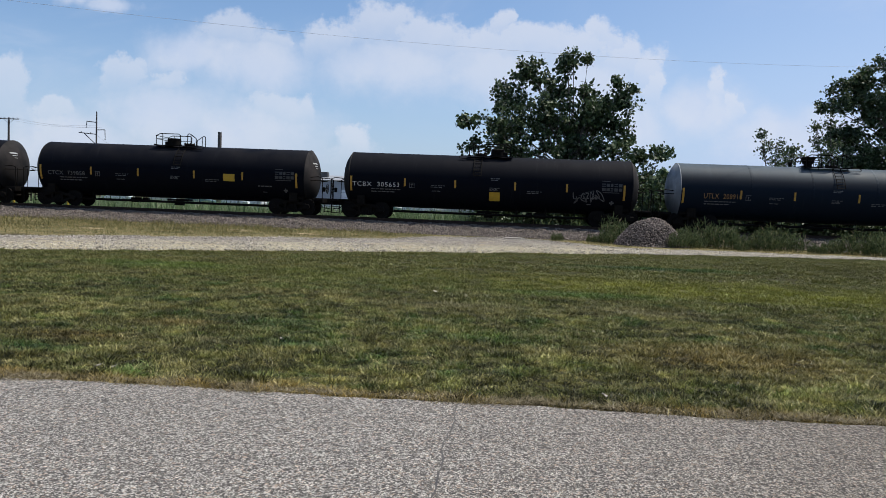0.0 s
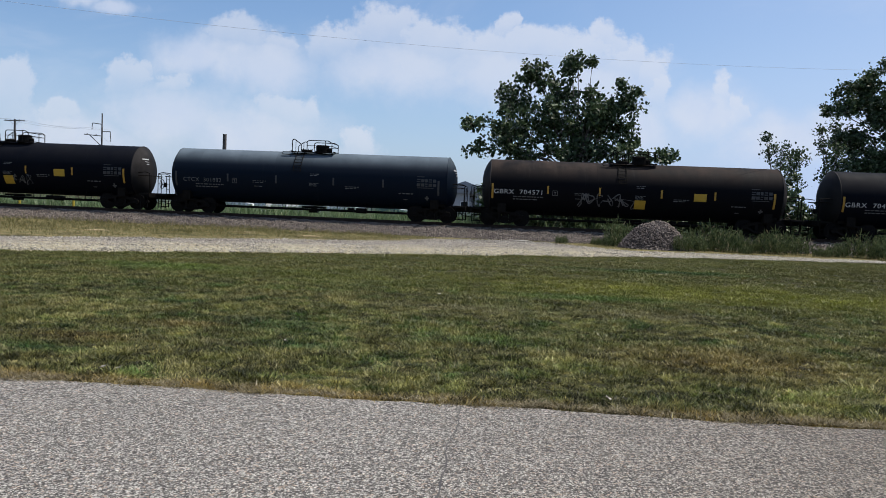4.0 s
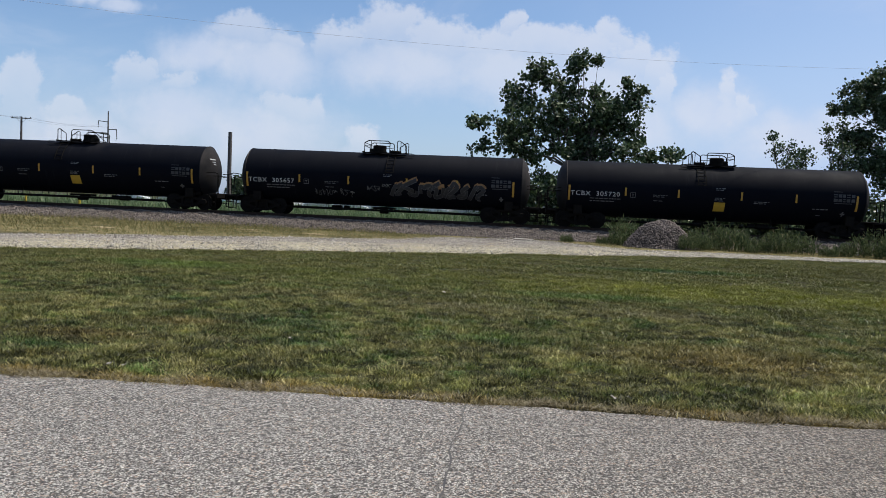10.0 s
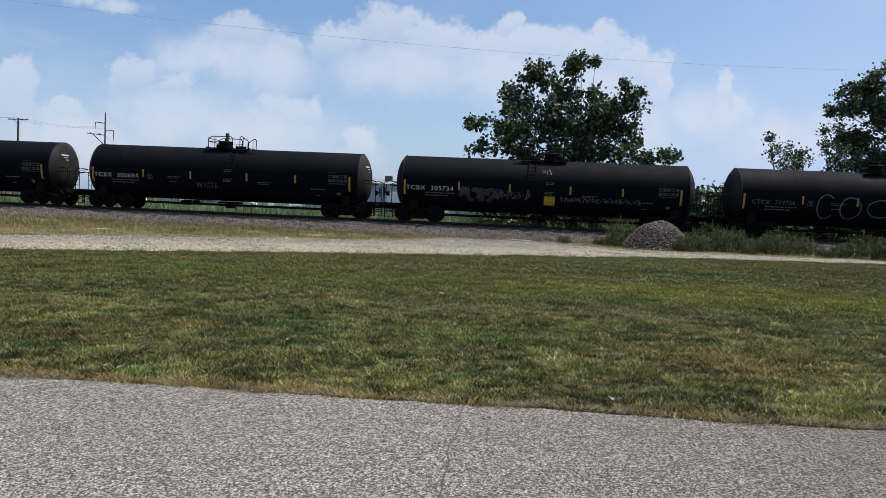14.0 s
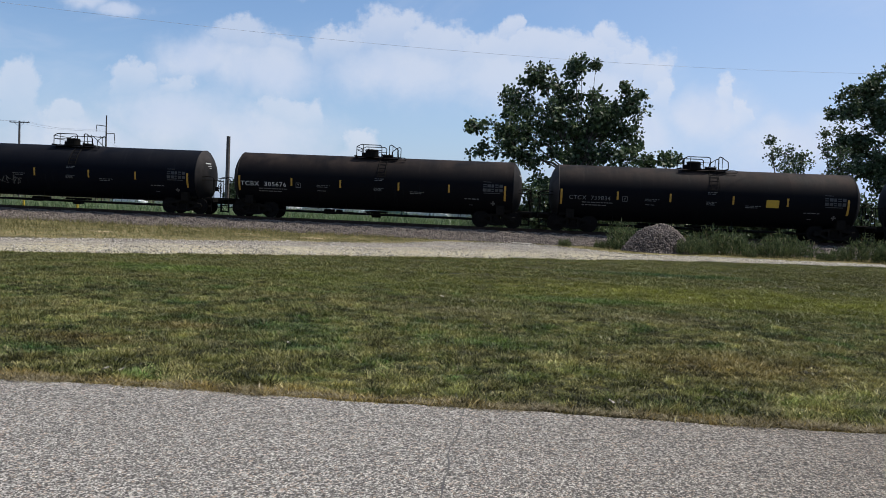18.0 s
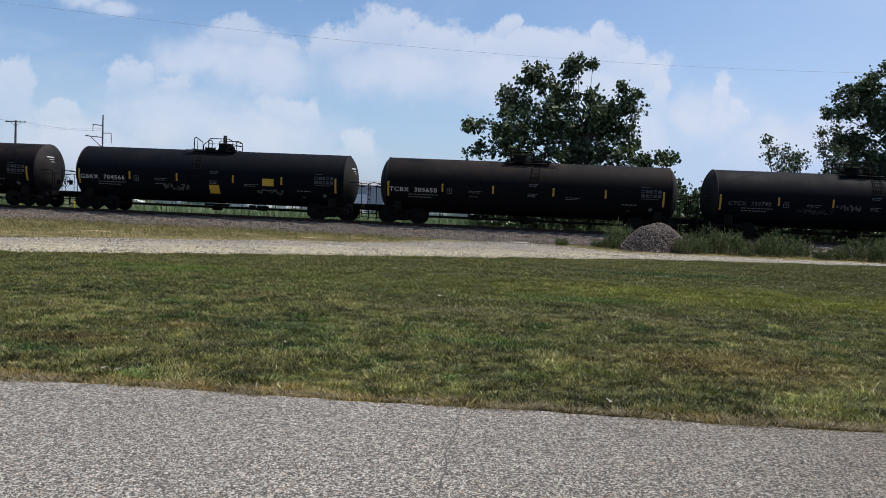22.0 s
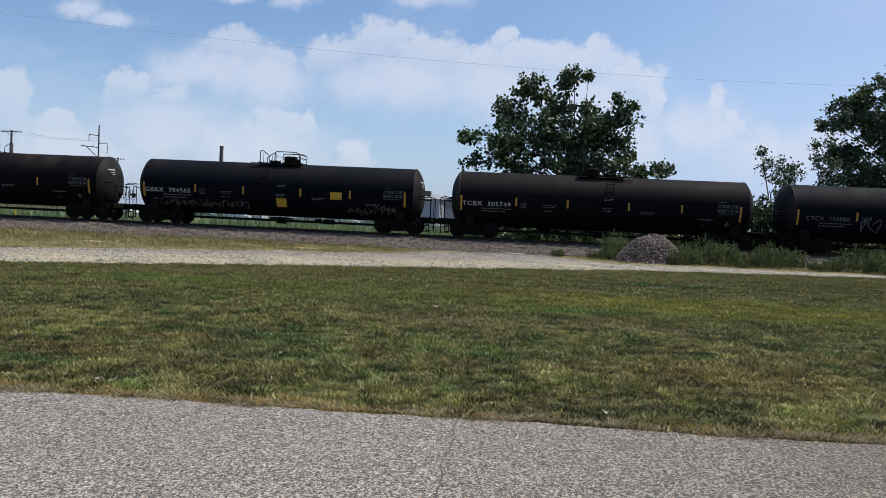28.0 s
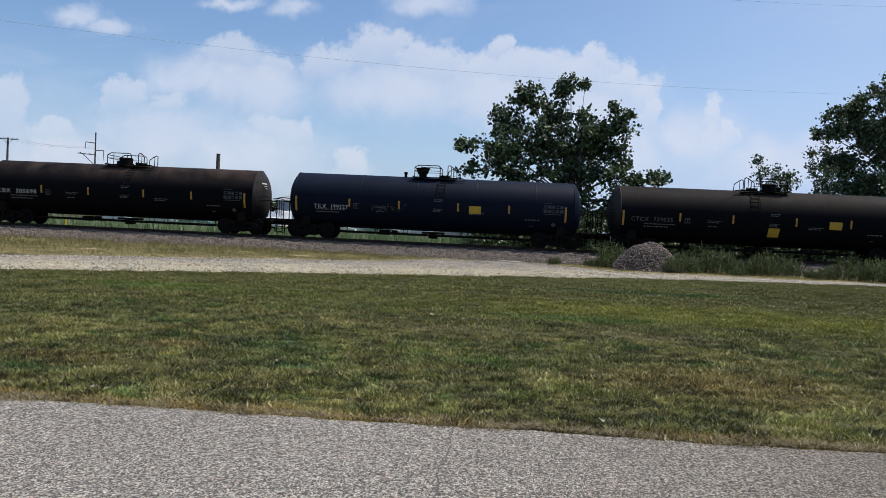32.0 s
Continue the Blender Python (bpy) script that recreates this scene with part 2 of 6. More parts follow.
def chipseal(nt):
    p = place(nt)
    jog = nt.nodes.new("ShaderNodeTexNoise")
    wire(nt, p, jog.inputs["Vector"])
    jog.inputs["Scale"].default_value = 38.0
    at = vec(nt, "ADD", p, vec(nt, "MULTIPLY", jog.outputs["Color"], (.03, .03, 0)))
    a = cells(nt, at, 80.0, "F1", "Color")
    sep = nt.nodes.new("ShaderNodeSeparateColor")
    wire(nt, a, sep.inputs[0])
    d = cells(nt, at, 80.0)
    chip = calc(nt, "MULTIPLY", span(nt, d, .72, .40), span(nt, sep.outputs[0], .14, .62, .0, 1))
    fines = span(nt, grain(nt, p, 210.0, 2), .42, .62, 0, .8)
    c = blend(nt, fines, (.034, .030, .027), (.13, .12, .106))
    c = blend(nt, chip, c, (.53, .50, .45))
    c = blend(nt, span(nt, sep.outputs[1], .9, .93, 0, .6), c, (.50, .38, .29))
    c = blend(nt, span(nt, grain(nt, p, .5, 4), .4, .66, 0, .15), c, (.15, .138, .122))
    s = nt.nodes.new("ShaderNodeSeparateXYZ")
    wire(nt, p, s.inputs[0])
    c = blend(nt, span(nt, calc(nt, "ADD", s.outputs[0], calc(nt, "MULTIPLY", grain(nt, p, .9, 3), 2.0)), .2, 4.5, 0, 1), c, blend(nt, 1.0, c, (.65, .61, .565), "MULTIPLY"))
    c = blend(nt, 1.0, c, blend(nt, span(nt, grain(nt, vec(nt, "MULTIPLY", p, (1, .4, 1)), 42.0, 3, .7), .36, .64), (.62, .62, .62), (1.36, 1.36, 1.35)), "MULTIPLY")
    return c, .9, (chip, 1.0, .010)


def pebbles(dark, light, warm, scale=26.0, strip=None):
    def make(nt):
        p = place(nt)
        a = cells(nt, p, scale, "F1", "Color")
        sep = nt.nodes.new("ShaderNodeSeparateColor")
        wire(nt, a, sep.inputs[0])
        d = cells(nt, p, scale)
        c = blend(nt, sep.outputs[0], dark, light)
        c = blend(nt, span(nt, d, .35, .75), c, dark)
        c = blend(nt, span(nt, grain(nt, vec(nt, "MULTIPLY", p, (.3, 1, 1)), .8, 4), .42, .66, 0, .7), c, warm)
        return c, .95, (calc(nt, "SUBTRACT", 1.0, d), .9, .5 / scale)
    return make


def drive_tone(nt):
    """Limestone gravel: pale and packed on the wheel tracks, greyer and looser beyond them."""
    p = place(nt)
    a = cells(nt, p, 22.0, "F1", "Color")
    sep = nt.nodes.new("ShaderNodeSeparateColor")
    wire(nt, a, sep.inputs[0])
    d = cells(nt, p, 22.0)
    k = nt.nodes.new("ShaderNodeAttribute")
    k.attribute_name = "across"
    big = grain(nt, vec(nt, "MULTIPLY", p, (.25, 1, 1)), .9, 5, .6)
    v = calc(nt, "ADD", k.outputs["Fac"], calc(nt, "MULTIPLY", calc(nt, "SUBTRACT", big, .5), 1.3))
    packed = blend(nt, sep.outputs[0], (.22, .19, .12), (.60, .545, .39))
    loose = blend(nt, sep.outputs[0], (.085, .075, .066), (.34, .31, .275))
    c = blend(nt, span(nt, v, .32, .85), packed, loose)
    c = blend(nt, span(nt, d, .4, .8, 0, .7), c, (.10, .09, .075))
    c = blend(nt, 1.0, c, blend(nt, span(nt, grain(nt, p, 7.0, 4, .7), .36, .64), (.62, .60, .58), (1.3, 1.3, 1.28)), "MULTIPLY")
    c = blend(nt, span(nt, grain(nt, vec(nt, "MULTIPLY", p, (.2, 1, 1)), 2.3, 3), .58, .68, 0, .8), c, (.36, .28, .16))
    return c, .95, (calc(nt, "SUBTRACT", 1.0, d), .9, .022)


def stone_lot(dark, light):
    def make(nt):
        r = lot(nt)
        g = grain(nt, place(nt), 30, 3)
        return blend(nt, calc(nt, "ADD", calc(nt, "MULTIPLY", r, .7), calc(nt, "MULTIPLY", g, .3)), dark, light)
    return make


def leaf(dark, light, odd=(.14, .15, .05)):
    def make(nt):
        r = lot(nt)
        c = blend(nt, r, dark, light)
        c = blend(nt, span(nt, r, .93, .95), c, odd)
        return c
    return make


def tank_paint(base, dust_or_sun, amount, rough=(.62, .80), rise=(.25, 1.45), even=0.0):
    """Dark jacket paint: rain streaks down the side; crown paled by road dust, on grey and slate by painted sunlight.
    """
    def make(nt):
        p = own(nt)
        s = nt.nodes.new("ShaderNodeSeparateXYZ")
        wire(nt, p, s.inputs[0])
        r = each(nt)
        moved = nt.nodes.new("ShaderNodeCombineXYZ")
        wire(nt, calc(nt, "MULTIPLY", r, 37.0), moved.inputs[0])
        q = vec(nt, "ADD", p, moved.outputs[0])
        streak = grain(nt, vec(nt, "MULTIPLY", q, (1.0, .15, .12)), 4.5, 5, .6)
        blot = grain(nt, q, .8, 4)
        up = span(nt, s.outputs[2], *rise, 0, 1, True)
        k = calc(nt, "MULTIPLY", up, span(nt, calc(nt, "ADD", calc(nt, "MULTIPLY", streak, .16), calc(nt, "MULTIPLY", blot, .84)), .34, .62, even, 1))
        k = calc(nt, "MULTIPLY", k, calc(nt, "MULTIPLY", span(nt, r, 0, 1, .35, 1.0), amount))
        # jacket sheets, each weathered a little differently
        rnd = nt.nodes.new("ShaderNodeTexWhiteNoise")
        rnd.noise_dimensions = "1D"
        wire(nt, calc(nt, "FLOOR", calc(nt, "ADD", calc(nt, "MULTIPLY", s.outputs[0], .46), calc(nt, "MULTIPLY", r, 91.0))), rnd.inputs["W"])
        k = calc(nt, "MULTIPLY", k, span(nt, rnd.outputs["Value"], 0, 1, .55 + .35 * even, 1.15 - .1 * even))
        c = blend(nt, k, base, dust_or_sun)
        c = blend(nt, span(nt, streak, .60, .72, 0, .06), c, (.08, .08, .08))
        return c, span(nt, blot, .3, .7, *rough), (grain(nt, q, 1.6, 2), .06, .03)
    return make


def flat_paint(col, var=0.35):
    lo = tuple(x * (1 - var) for x in col)
    return worn(lo, col, 6.0, 60.0, .1, .002)


MAT = {
    "soil": surface("soil_and_thatch", soil, .95, gloss=.1),
    "blade": surface("grass_blade", grass_blade, .46, thin=.25, gloss=.26),
    "road": surface("chip_seal", chipseal, .9, gloss=.25),
    "crack": surface("crack_tar", worn((.022, .02, .018), (.10, .092, .082), 9, 60, by=place), .9),
    "drive": surface("limestone_gravel", drive_tone, .95, gloss=.15),
    "ballast": surface("ballast_bed", pebbles((.016, .013, .012), (.12, .10, .092), (.070, .054, .045), 15), .95, gloss=.2),
    "rock": surface("ballast_stone", stone_lot((.020, .017, .014), (.30, .25, .215)), .85, gloss=.3),
    "pebble": surface("drive_stone", stone_lot((.05, .045, .04), (.58, .53, .45)), .9, gloss=.2),
    "piled": surface("pile_stone", stone_lot((.020, .016, .014), (.21, .175, .155)), .88, gloss=.25),
    "straw": surface("dry_grass", leaf((.070, .082, .026), (.23, .195, .075), (.34, .27, .12)), .6, thin=.3, gloss=.2),
    "thatch": surface("dead_thatch", leaf((.13, .108, .06), (.37, .31, .19), (.52, .46, .34)), .7, thin=.2, gloss=.1),
    "weed": surface("weed_leaf", leaf((.028, .046, .018), (.150, .178, .078), (.25, .22, .13)), .6, thin=.3, gloss=.08),
    "corn": surface("corn_leaf", leaf((.034, .085, .028), (.33, .42, .21), (.46, .48, .32)), .45, thin=.3, gloss=.4),
    "leaf": surface("cottonwood_leaf", leaf((.012, .028, .010), (.100, .145, .062), (.24, .27, .16)), .46, thin=.2, gloss=.30),
    "bark": surface("bark", worn((.05, .042, .035), (.16, .14, .12), 5, 40, .5, .02, (.85, .95)), .9),
    "tie": surface("creosoted_tie", worn((.03, .025, .02), (.09, .075, .06), 4, 50, .5, .01, (.8, .95)), .9),
    "rail": surface("rail_steel", worn((.020, .013, .010), (.055, .035, .026), 6, 60, .2, .003, (.7, .9)), .8, gloss=.2),
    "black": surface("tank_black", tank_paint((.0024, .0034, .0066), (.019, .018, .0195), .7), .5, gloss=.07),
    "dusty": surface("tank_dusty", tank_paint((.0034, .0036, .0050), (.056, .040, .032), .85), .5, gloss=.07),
    # grey and slate: the sunlit upper half is painted in, pale above a dark flank
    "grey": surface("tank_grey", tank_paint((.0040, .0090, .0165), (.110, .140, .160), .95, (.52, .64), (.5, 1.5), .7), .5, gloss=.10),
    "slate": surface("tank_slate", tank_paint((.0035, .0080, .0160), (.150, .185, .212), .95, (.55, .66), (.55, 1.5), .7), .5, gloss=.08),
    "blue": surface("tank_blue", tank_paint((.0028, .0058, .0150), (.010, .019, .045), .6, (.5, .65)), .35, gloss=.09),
    "pale_head": surface("pale_tank_head", tank_paint((.09, .10, .11), (.40, .42, .43), 1.0, (.55, .75), (-1.6, .2)), .5, gloss=.15),
    "head": surface("tank_head_dust", tank_paint((.010, .0098, .0100), (.074, .064, .060), .9, (.62, .8), (-1.6, .9)), .5, gloss=.10),
    "iron": surface("running_gear", worn((.004, .0036, .0032), (.013, .011, .009), 5, 40, .3, .004, (.6, .9)), .75, gloss=.06),
    "wheel": surface("wheel_steel", worn((.004, .0036, .0033), (.010, .008, .007), 5, 40, .3, .004, (.6, .85)), .6, 0.0, gloss=.10),
    "white": surface("stencil_white", worn((.34, .34, .34), (.60, .60, .585), 9, 80, .05, .001), .6),
    "dim": surface("stencil_faded", worn((.05, .05, .05), (.16, .16, .16), 5, 80, .05, .001), .6),
    "faint": surface("stencil_worn_off", worn((.012, .012, .013), (.060, .060, .061), 4, 60, .05, .001), .6),
    "amber": surface("stencil_amber", worn((.16, .08, .02), (.34, .18, .05), 9, 80, .05, .001), .6),
    "reflex": surface("reflector_yellow", flat_paint((.46, .25, .025)), .4),
    "orange": surface("placard_orange", flat_paint((.50, .17, .025), .25), .5),
    "placard": surface("placard_yellow", flat_paint((.52, .32, .025), .25), .5),
    "spray_w": surface("spray_white", worn((.018, .018, .018), (.14, .14, .138), 5, 30, .05, .001), .6),
    "spray_l": surface("spray_pale_line", worn((.022, .023, .025), (.095, .095, .098), 5, 30, .05, .001), .6),
    "spray_k": surface("spray_black", worn((.004, .004, .005), (.010, .010, .011), 5, 30, .05, .001), .6),
    "spray_p": surface("spray_pink", worn((.10, .045, .05), (.34, .17, .17), 2.5, 20, .05, .001), .6),
    "spray_g": surface("spray_grey", worn((.006, .0065, .008), (.022, .023, .026), 3, 30, .05, .001), .6),
    "dirt": surface("bare_dirt", worn((.26, .19, .10), (.46, .36, .21), 2.5, 30, .6, .02, (.9, .98), place), .95),
    "spray_b": surface("spray_blue", worn((.025, .085, .14), (.07, .19, .27), 5, 30, .05, .001), .6),
    "spray_y": surface("spray_orange", worn((.12, .06, .02), (.32, .17, .06), 5, 30, .05, .001), .6),
    "pole": surface("weathered_pole", worn((.06, .05, .042), (.15, .13, .115), 4, 40, .4, .01, (.85, .95)), .9),
    "steel": surface("dark_steel", worn((.05, .05, .05), (.12, .115, .11), 4, 40, .1, .003), .6, .4),
    "cable": surface("cable", worn((.34, .37, .42), (.46, .49, .54), 4, 40, .1, .001), .6),
    "clad": surface("grey_cladding", worn((.30, .31, .33), (.42, .43, .45), .4, 12, .05, .002, (.5, .7), place), .6),
    "roofing": surface("roof_sheet", worn((.20, .21, .22), (.30, .31, .33), .5, 12, .1, .003, (.5, .7), place), .6),
    "offwhite": surface("white_paint", worn((.68, .69, .70), (.80, .80, .80), .8, 20, .05, .001, (.35, .5)), .4),
    "carblue": surface("car_teal", worn((.05, .13, .15), (.08, .18, .20), .8, 20, .02, .001, (.2, .3)), .3),
    "carsilver": surface("car_silver", worn((.40, .41, .42), (.52, .53, .54), .8, 20, .02, .001, (.25, .35)), .3, .4),
    "glass": surface("dark_glass", lambda nt: (.02, .025, .03), .08),
    "rubber": surface("tyre", worn((.015, .015, .015), (.03, .03, .03), 6, 40), .9),
    "post": surface("yellow_post", flat_paint((.70, .50, .05), .2), .5),
    "litter": surface("pale_litter", worn((.22, .20, .16), (.38, .34, .28), 30, 90), .8),
}


# ---- mesh helpers ----
def part(name, bm, material, parent=None, label="", smooth=False):
    """Links a bmesh as one mesh object, under a thing or a part."""
    me = bpy.data.meshes.new(name)
    bm.normal_update()
    bm.to_mesh(me)
    bm.free()
    return placed(name, me, material, parent, label, smooth)


def placed(name, me, material=None, parent=None, label="", smooth=False):
    if material:
        me.materials.clear()
        me.materials.append(MAT[material])
    if smooth:
        me.polygons.foreach_set("use_smooth", [True] * len(me.polygons))
    ob = new(name, me)
    if parent:
        ob.parent = parent
    if label:
        ob["label"] = label
    return ob


def thing(name, m, label, category, group="", kind=""):
    ob = new(name)
    ob.empty_display_size = 0.2
    ob.matrix_world = m
    return tagged(ob, label, category, group, kind)


def box(bm, c, s, turn=0.0, bevel=0.0):
    got = bmesh.ops.create_cube(bm, size=1.0, matrix=Matrix.Translation(c) @ Matrix.Rotation(turn, 4, "Z") @ Matrix.Diagonal((*s, 1)))
    if bevel:
        edges = list({e for v in got["verts"] for e in v.link_edges})
        bmesh.ops.bevel(bm, geom=edges, offset=bevel, segments=1, affect="EDGES")
    return got["verts"]


def rod(bm, a, b, r, r2=None, n=8, caps=True):
    a, b = Vector(a), Vector(b)
    way = b - a
    m = Matrix.Translation((a + b) / 2) @ way.to_track_quat("Z", "Y").to_matrix().to_4x4()
    bmesh.ops.create_cone(bm, cap_ends=caps, segments=n, radius1=r, radius2=r if r2 is None else r2, depth=way.length, matrix=m)


def bent(bm, pts, r, n=6):
    for a, b in zip(pts, pts[1:]):
        rod(bm, a, b, r, n=n)


def lathe_x(bm, outline, n=40, centre=(0, 0, 0)):
    """Turns (x, radius) pairs round the x axis."""
    rings = []
    for x, r in outline:
        if r < 1e-4:
            rings.append([bm.verts.new((centre[0] + x, centre[1], centre[2]))])
        else:
            rings.append([bm.verts.new((centre[0] + x, centre[1] + r * math.sin(i * math.tau / n), centre[2] + r * math.cos(i * math.tau / n))) for i in range(n)])
    for p, q in zip(rings, rings[1:]):
        for i in range(n):
            j = (i + 1) % n
            if len(p) == 1:
                bm.faces.new((p[0], q[j], q[i]))
            elif len(q) == 1:
                bm.faces.new((p[i], p[j], q[0]))
            else:
                bm.faces.new((p[i], p[j], q[j], q[i]))


def sheet(name, verts, faces):
    """A mesh from numpy arrays: faces is an n x k array."""
    me = bpy.data.meshes.new(name)
    verts, faces = np.asarray(verts, np.float32), np.asarray(faces, np.int32)
    n, k = faces.shape
    me.vertices.add(len(verts))
    me.vertices.foreach_set("co", verts.ravel())
    me.loops.add(n * k)
    me.loops.foreach_set("vertex_index", faces.ravel())
    me.polygons.add(n)
    me.polygons.foreach_set("loop_start", np.arange(0, n * k, k, dtype=np.int32))
    me.update(calc_edges=True)
    return me


def grid_mesh(name, xs, ys, height):
    """A terrain strip: height(X, Y) gives z."""
    X, Y = np.meshgrid(xs, ys)
    Z = height(X, Y)
    v = np.stack([X, Y, Z], -1).reshape(-1, 3)
    w = len(xs)
    i = (np.arange(len(ys) - 1)[:, None] * w + np.arange(w - 1)[None, :]).ravel()
    return sheet(name, v, np.stack([i, i + 1, i + w + 1, i + w], 1))


def blades(name, pts, tall, wide, lean, rng, flat=0.0):
    """Grass: a triangle for each point."""
    n = len(pts)
    a = rng.uniform(0, math.tau, n)
    side = np.stack([np.cos(a), np.sin(a), np.zeros(n)], 1) * wide[:, None] * .5
    b = rng.uniform(0, math.tau, n)
    l = rng.uniform(.2, 1, n) * lean
    tip = np.stack([np.cos(b) * l * tall, np.sin(b) * l * tall, tall * (1 - flat * rng.random(n))], 1)
    v = np.stack([pts - side, pts + side, pts + tip], 1).reshape(-1, 3)
    return sheet(name, v, np.arange(3 * n).reshape(-1, 3))


def stones(name, pts, size, rng):
    """Broken stones: squashed, turned octahedra."""
    n = len(pts)
    base = np.array([(1, 0, 0), (0, 1, 0), (-1, 0, 0), (0, -1, 0), (0, 0, 1), (0, 0, -1)], float)
    tri = np.array([(0, 1, 4), (1, 2, 4), (2, 3, 4), (3, 0, 4), (1, 0, 5), (2, 1, 5), (3, 2, 5), (0, 3, 5)])
    v = base[None] * rng.uniform(.55, 1.1, (n, 6, 1)) + rng.normal(0, .18, (n, 6, 3))
    v *= (size[:, None, None] * rng.uniform(.6, 1.1, (n, 1, 3)))
    q = rng.normal(size=(n, 4))
    q /= np.linalg.norm(q, axis=1)[:, None]
    w, u = q[:, :1], q[:, 1:]
    u = np.repeat(u[:, None], 6, 1)
    t = 2 * np.cross(u, v)
    v = v + w[:, None] * t + np.cross(u, t)
    v += pts[:, None]
    f = tri[None] + (np.arange(n) * 6)[:, None, None]
    return sheet(name, v.reshape(-1, 3), f.reshape(-1, 3))


def leaves(pts, size, rng, droop=.5, slim=.38):
    """Leaf quads: kite-shaped, at random angles."""
    n = len(pts)
    a = rng.normal(size=(n, 3))
    a[:, 2] -= droop
    a /= np.linalg.norm(a, axis=1)[:, None]
    b = np.cross(a, rng.normal(size=(n, 3)))
    b /= np.linalg.norm(b, axis=1)[:, None]
    s = size * rng.uniform(.6, 1.25, n)[:, None]
    v = np.stack([pts, pts + a * s * .45 + b * s * slim, pts + a * s, pts + a * s * .45 - b * s * slim], 1)
    return v.reshape(-1, 3), np.arange(4 * n).reshape(-1, 4)


def patches(x, y, size, seed):
    """Smooth value noise from 0 to 1, its lumps about size metres across."""
    g = np.random.default_rng(seed).random((256, 256))
    u, v = np.asarray(x) / size, np.asarray(y) / size
    i, j = np.floor(u).astype(int), np.floor(v).astype(int)
    a, b = u - i, v - j
    a, b = a * a * (3 - 2 * a), b * b * (3 - 2 * b)
    i, j, k, l = i % 256, j % 256, (i + 1) % 256, (j + 1) % 256
    return (g[i, j] * (1 - a) + g[k, j] * a) * (1 - b) + (g[i, l] * (1 - a) + g[k, l] * a) * b


# ---- ground ----
RNG = np.random.default_rng(7)
TRACK, TOP = 43.95, 0.68


def road_edge(x):
    x = np.asarray(x, float)
    return 6.12 + .012 * x + .018 * np.sin(x * 2.1 + 1) + .010 * np.sin(x * 6.7) + .010 * np.sin(x * 17.3 + 2)


def drive_near(x):
    e = np.interp(x, (-60, -38, -30, -20, -12.7, -6.7, -2.3, 5.6, 14.9, 30, 60, 400), (5.5, 5.5, 7.7, 13.7, 18.7, 22.6, 25.15, 29.55, 32.75, 36.0, 37.6, 38.0))
    return e + .10 * np.sin(np.asarray(x) * 1.9) + .07 * np.sin(np.asarray(x) * 5.3)


def drive_far(x):
    e = np.interp(x, (-60, -44, -34, -24, -18, -14, -10.9, -9.3, -7.1, -5.2, -3.6, -1, 2, 4, 5, 8.5, 15.6, 30, 60, 400), (5.6, 5.8, 9.5, 17.8, 23.2, 26.3, 28.8, 30.3, 31.6, 33.2, 37.2, 39.2, 38.8, 35.2, 33.4, 34.4, 34.4, 37.4, 38.8, 39.2))
    return e + .16 * np.sin(np.asarray(x) * 1.3 + 1) + .09 * np.sin(np.asarray(x) * 4.1)


def berm(X, Y):
    d = np.abs(Y - TRACK)
    z = np.interp(d, (0, 1.3, 1.7, 2.05, 4.1), (.47, .47, .44, .38, -.02))
    return z + (.03 * np.sin(X * 3.1 + Y * 5) + .025 * np.sin(X * 7.7 - Y * 3)) * np.clip(z * 4, 0, 1)


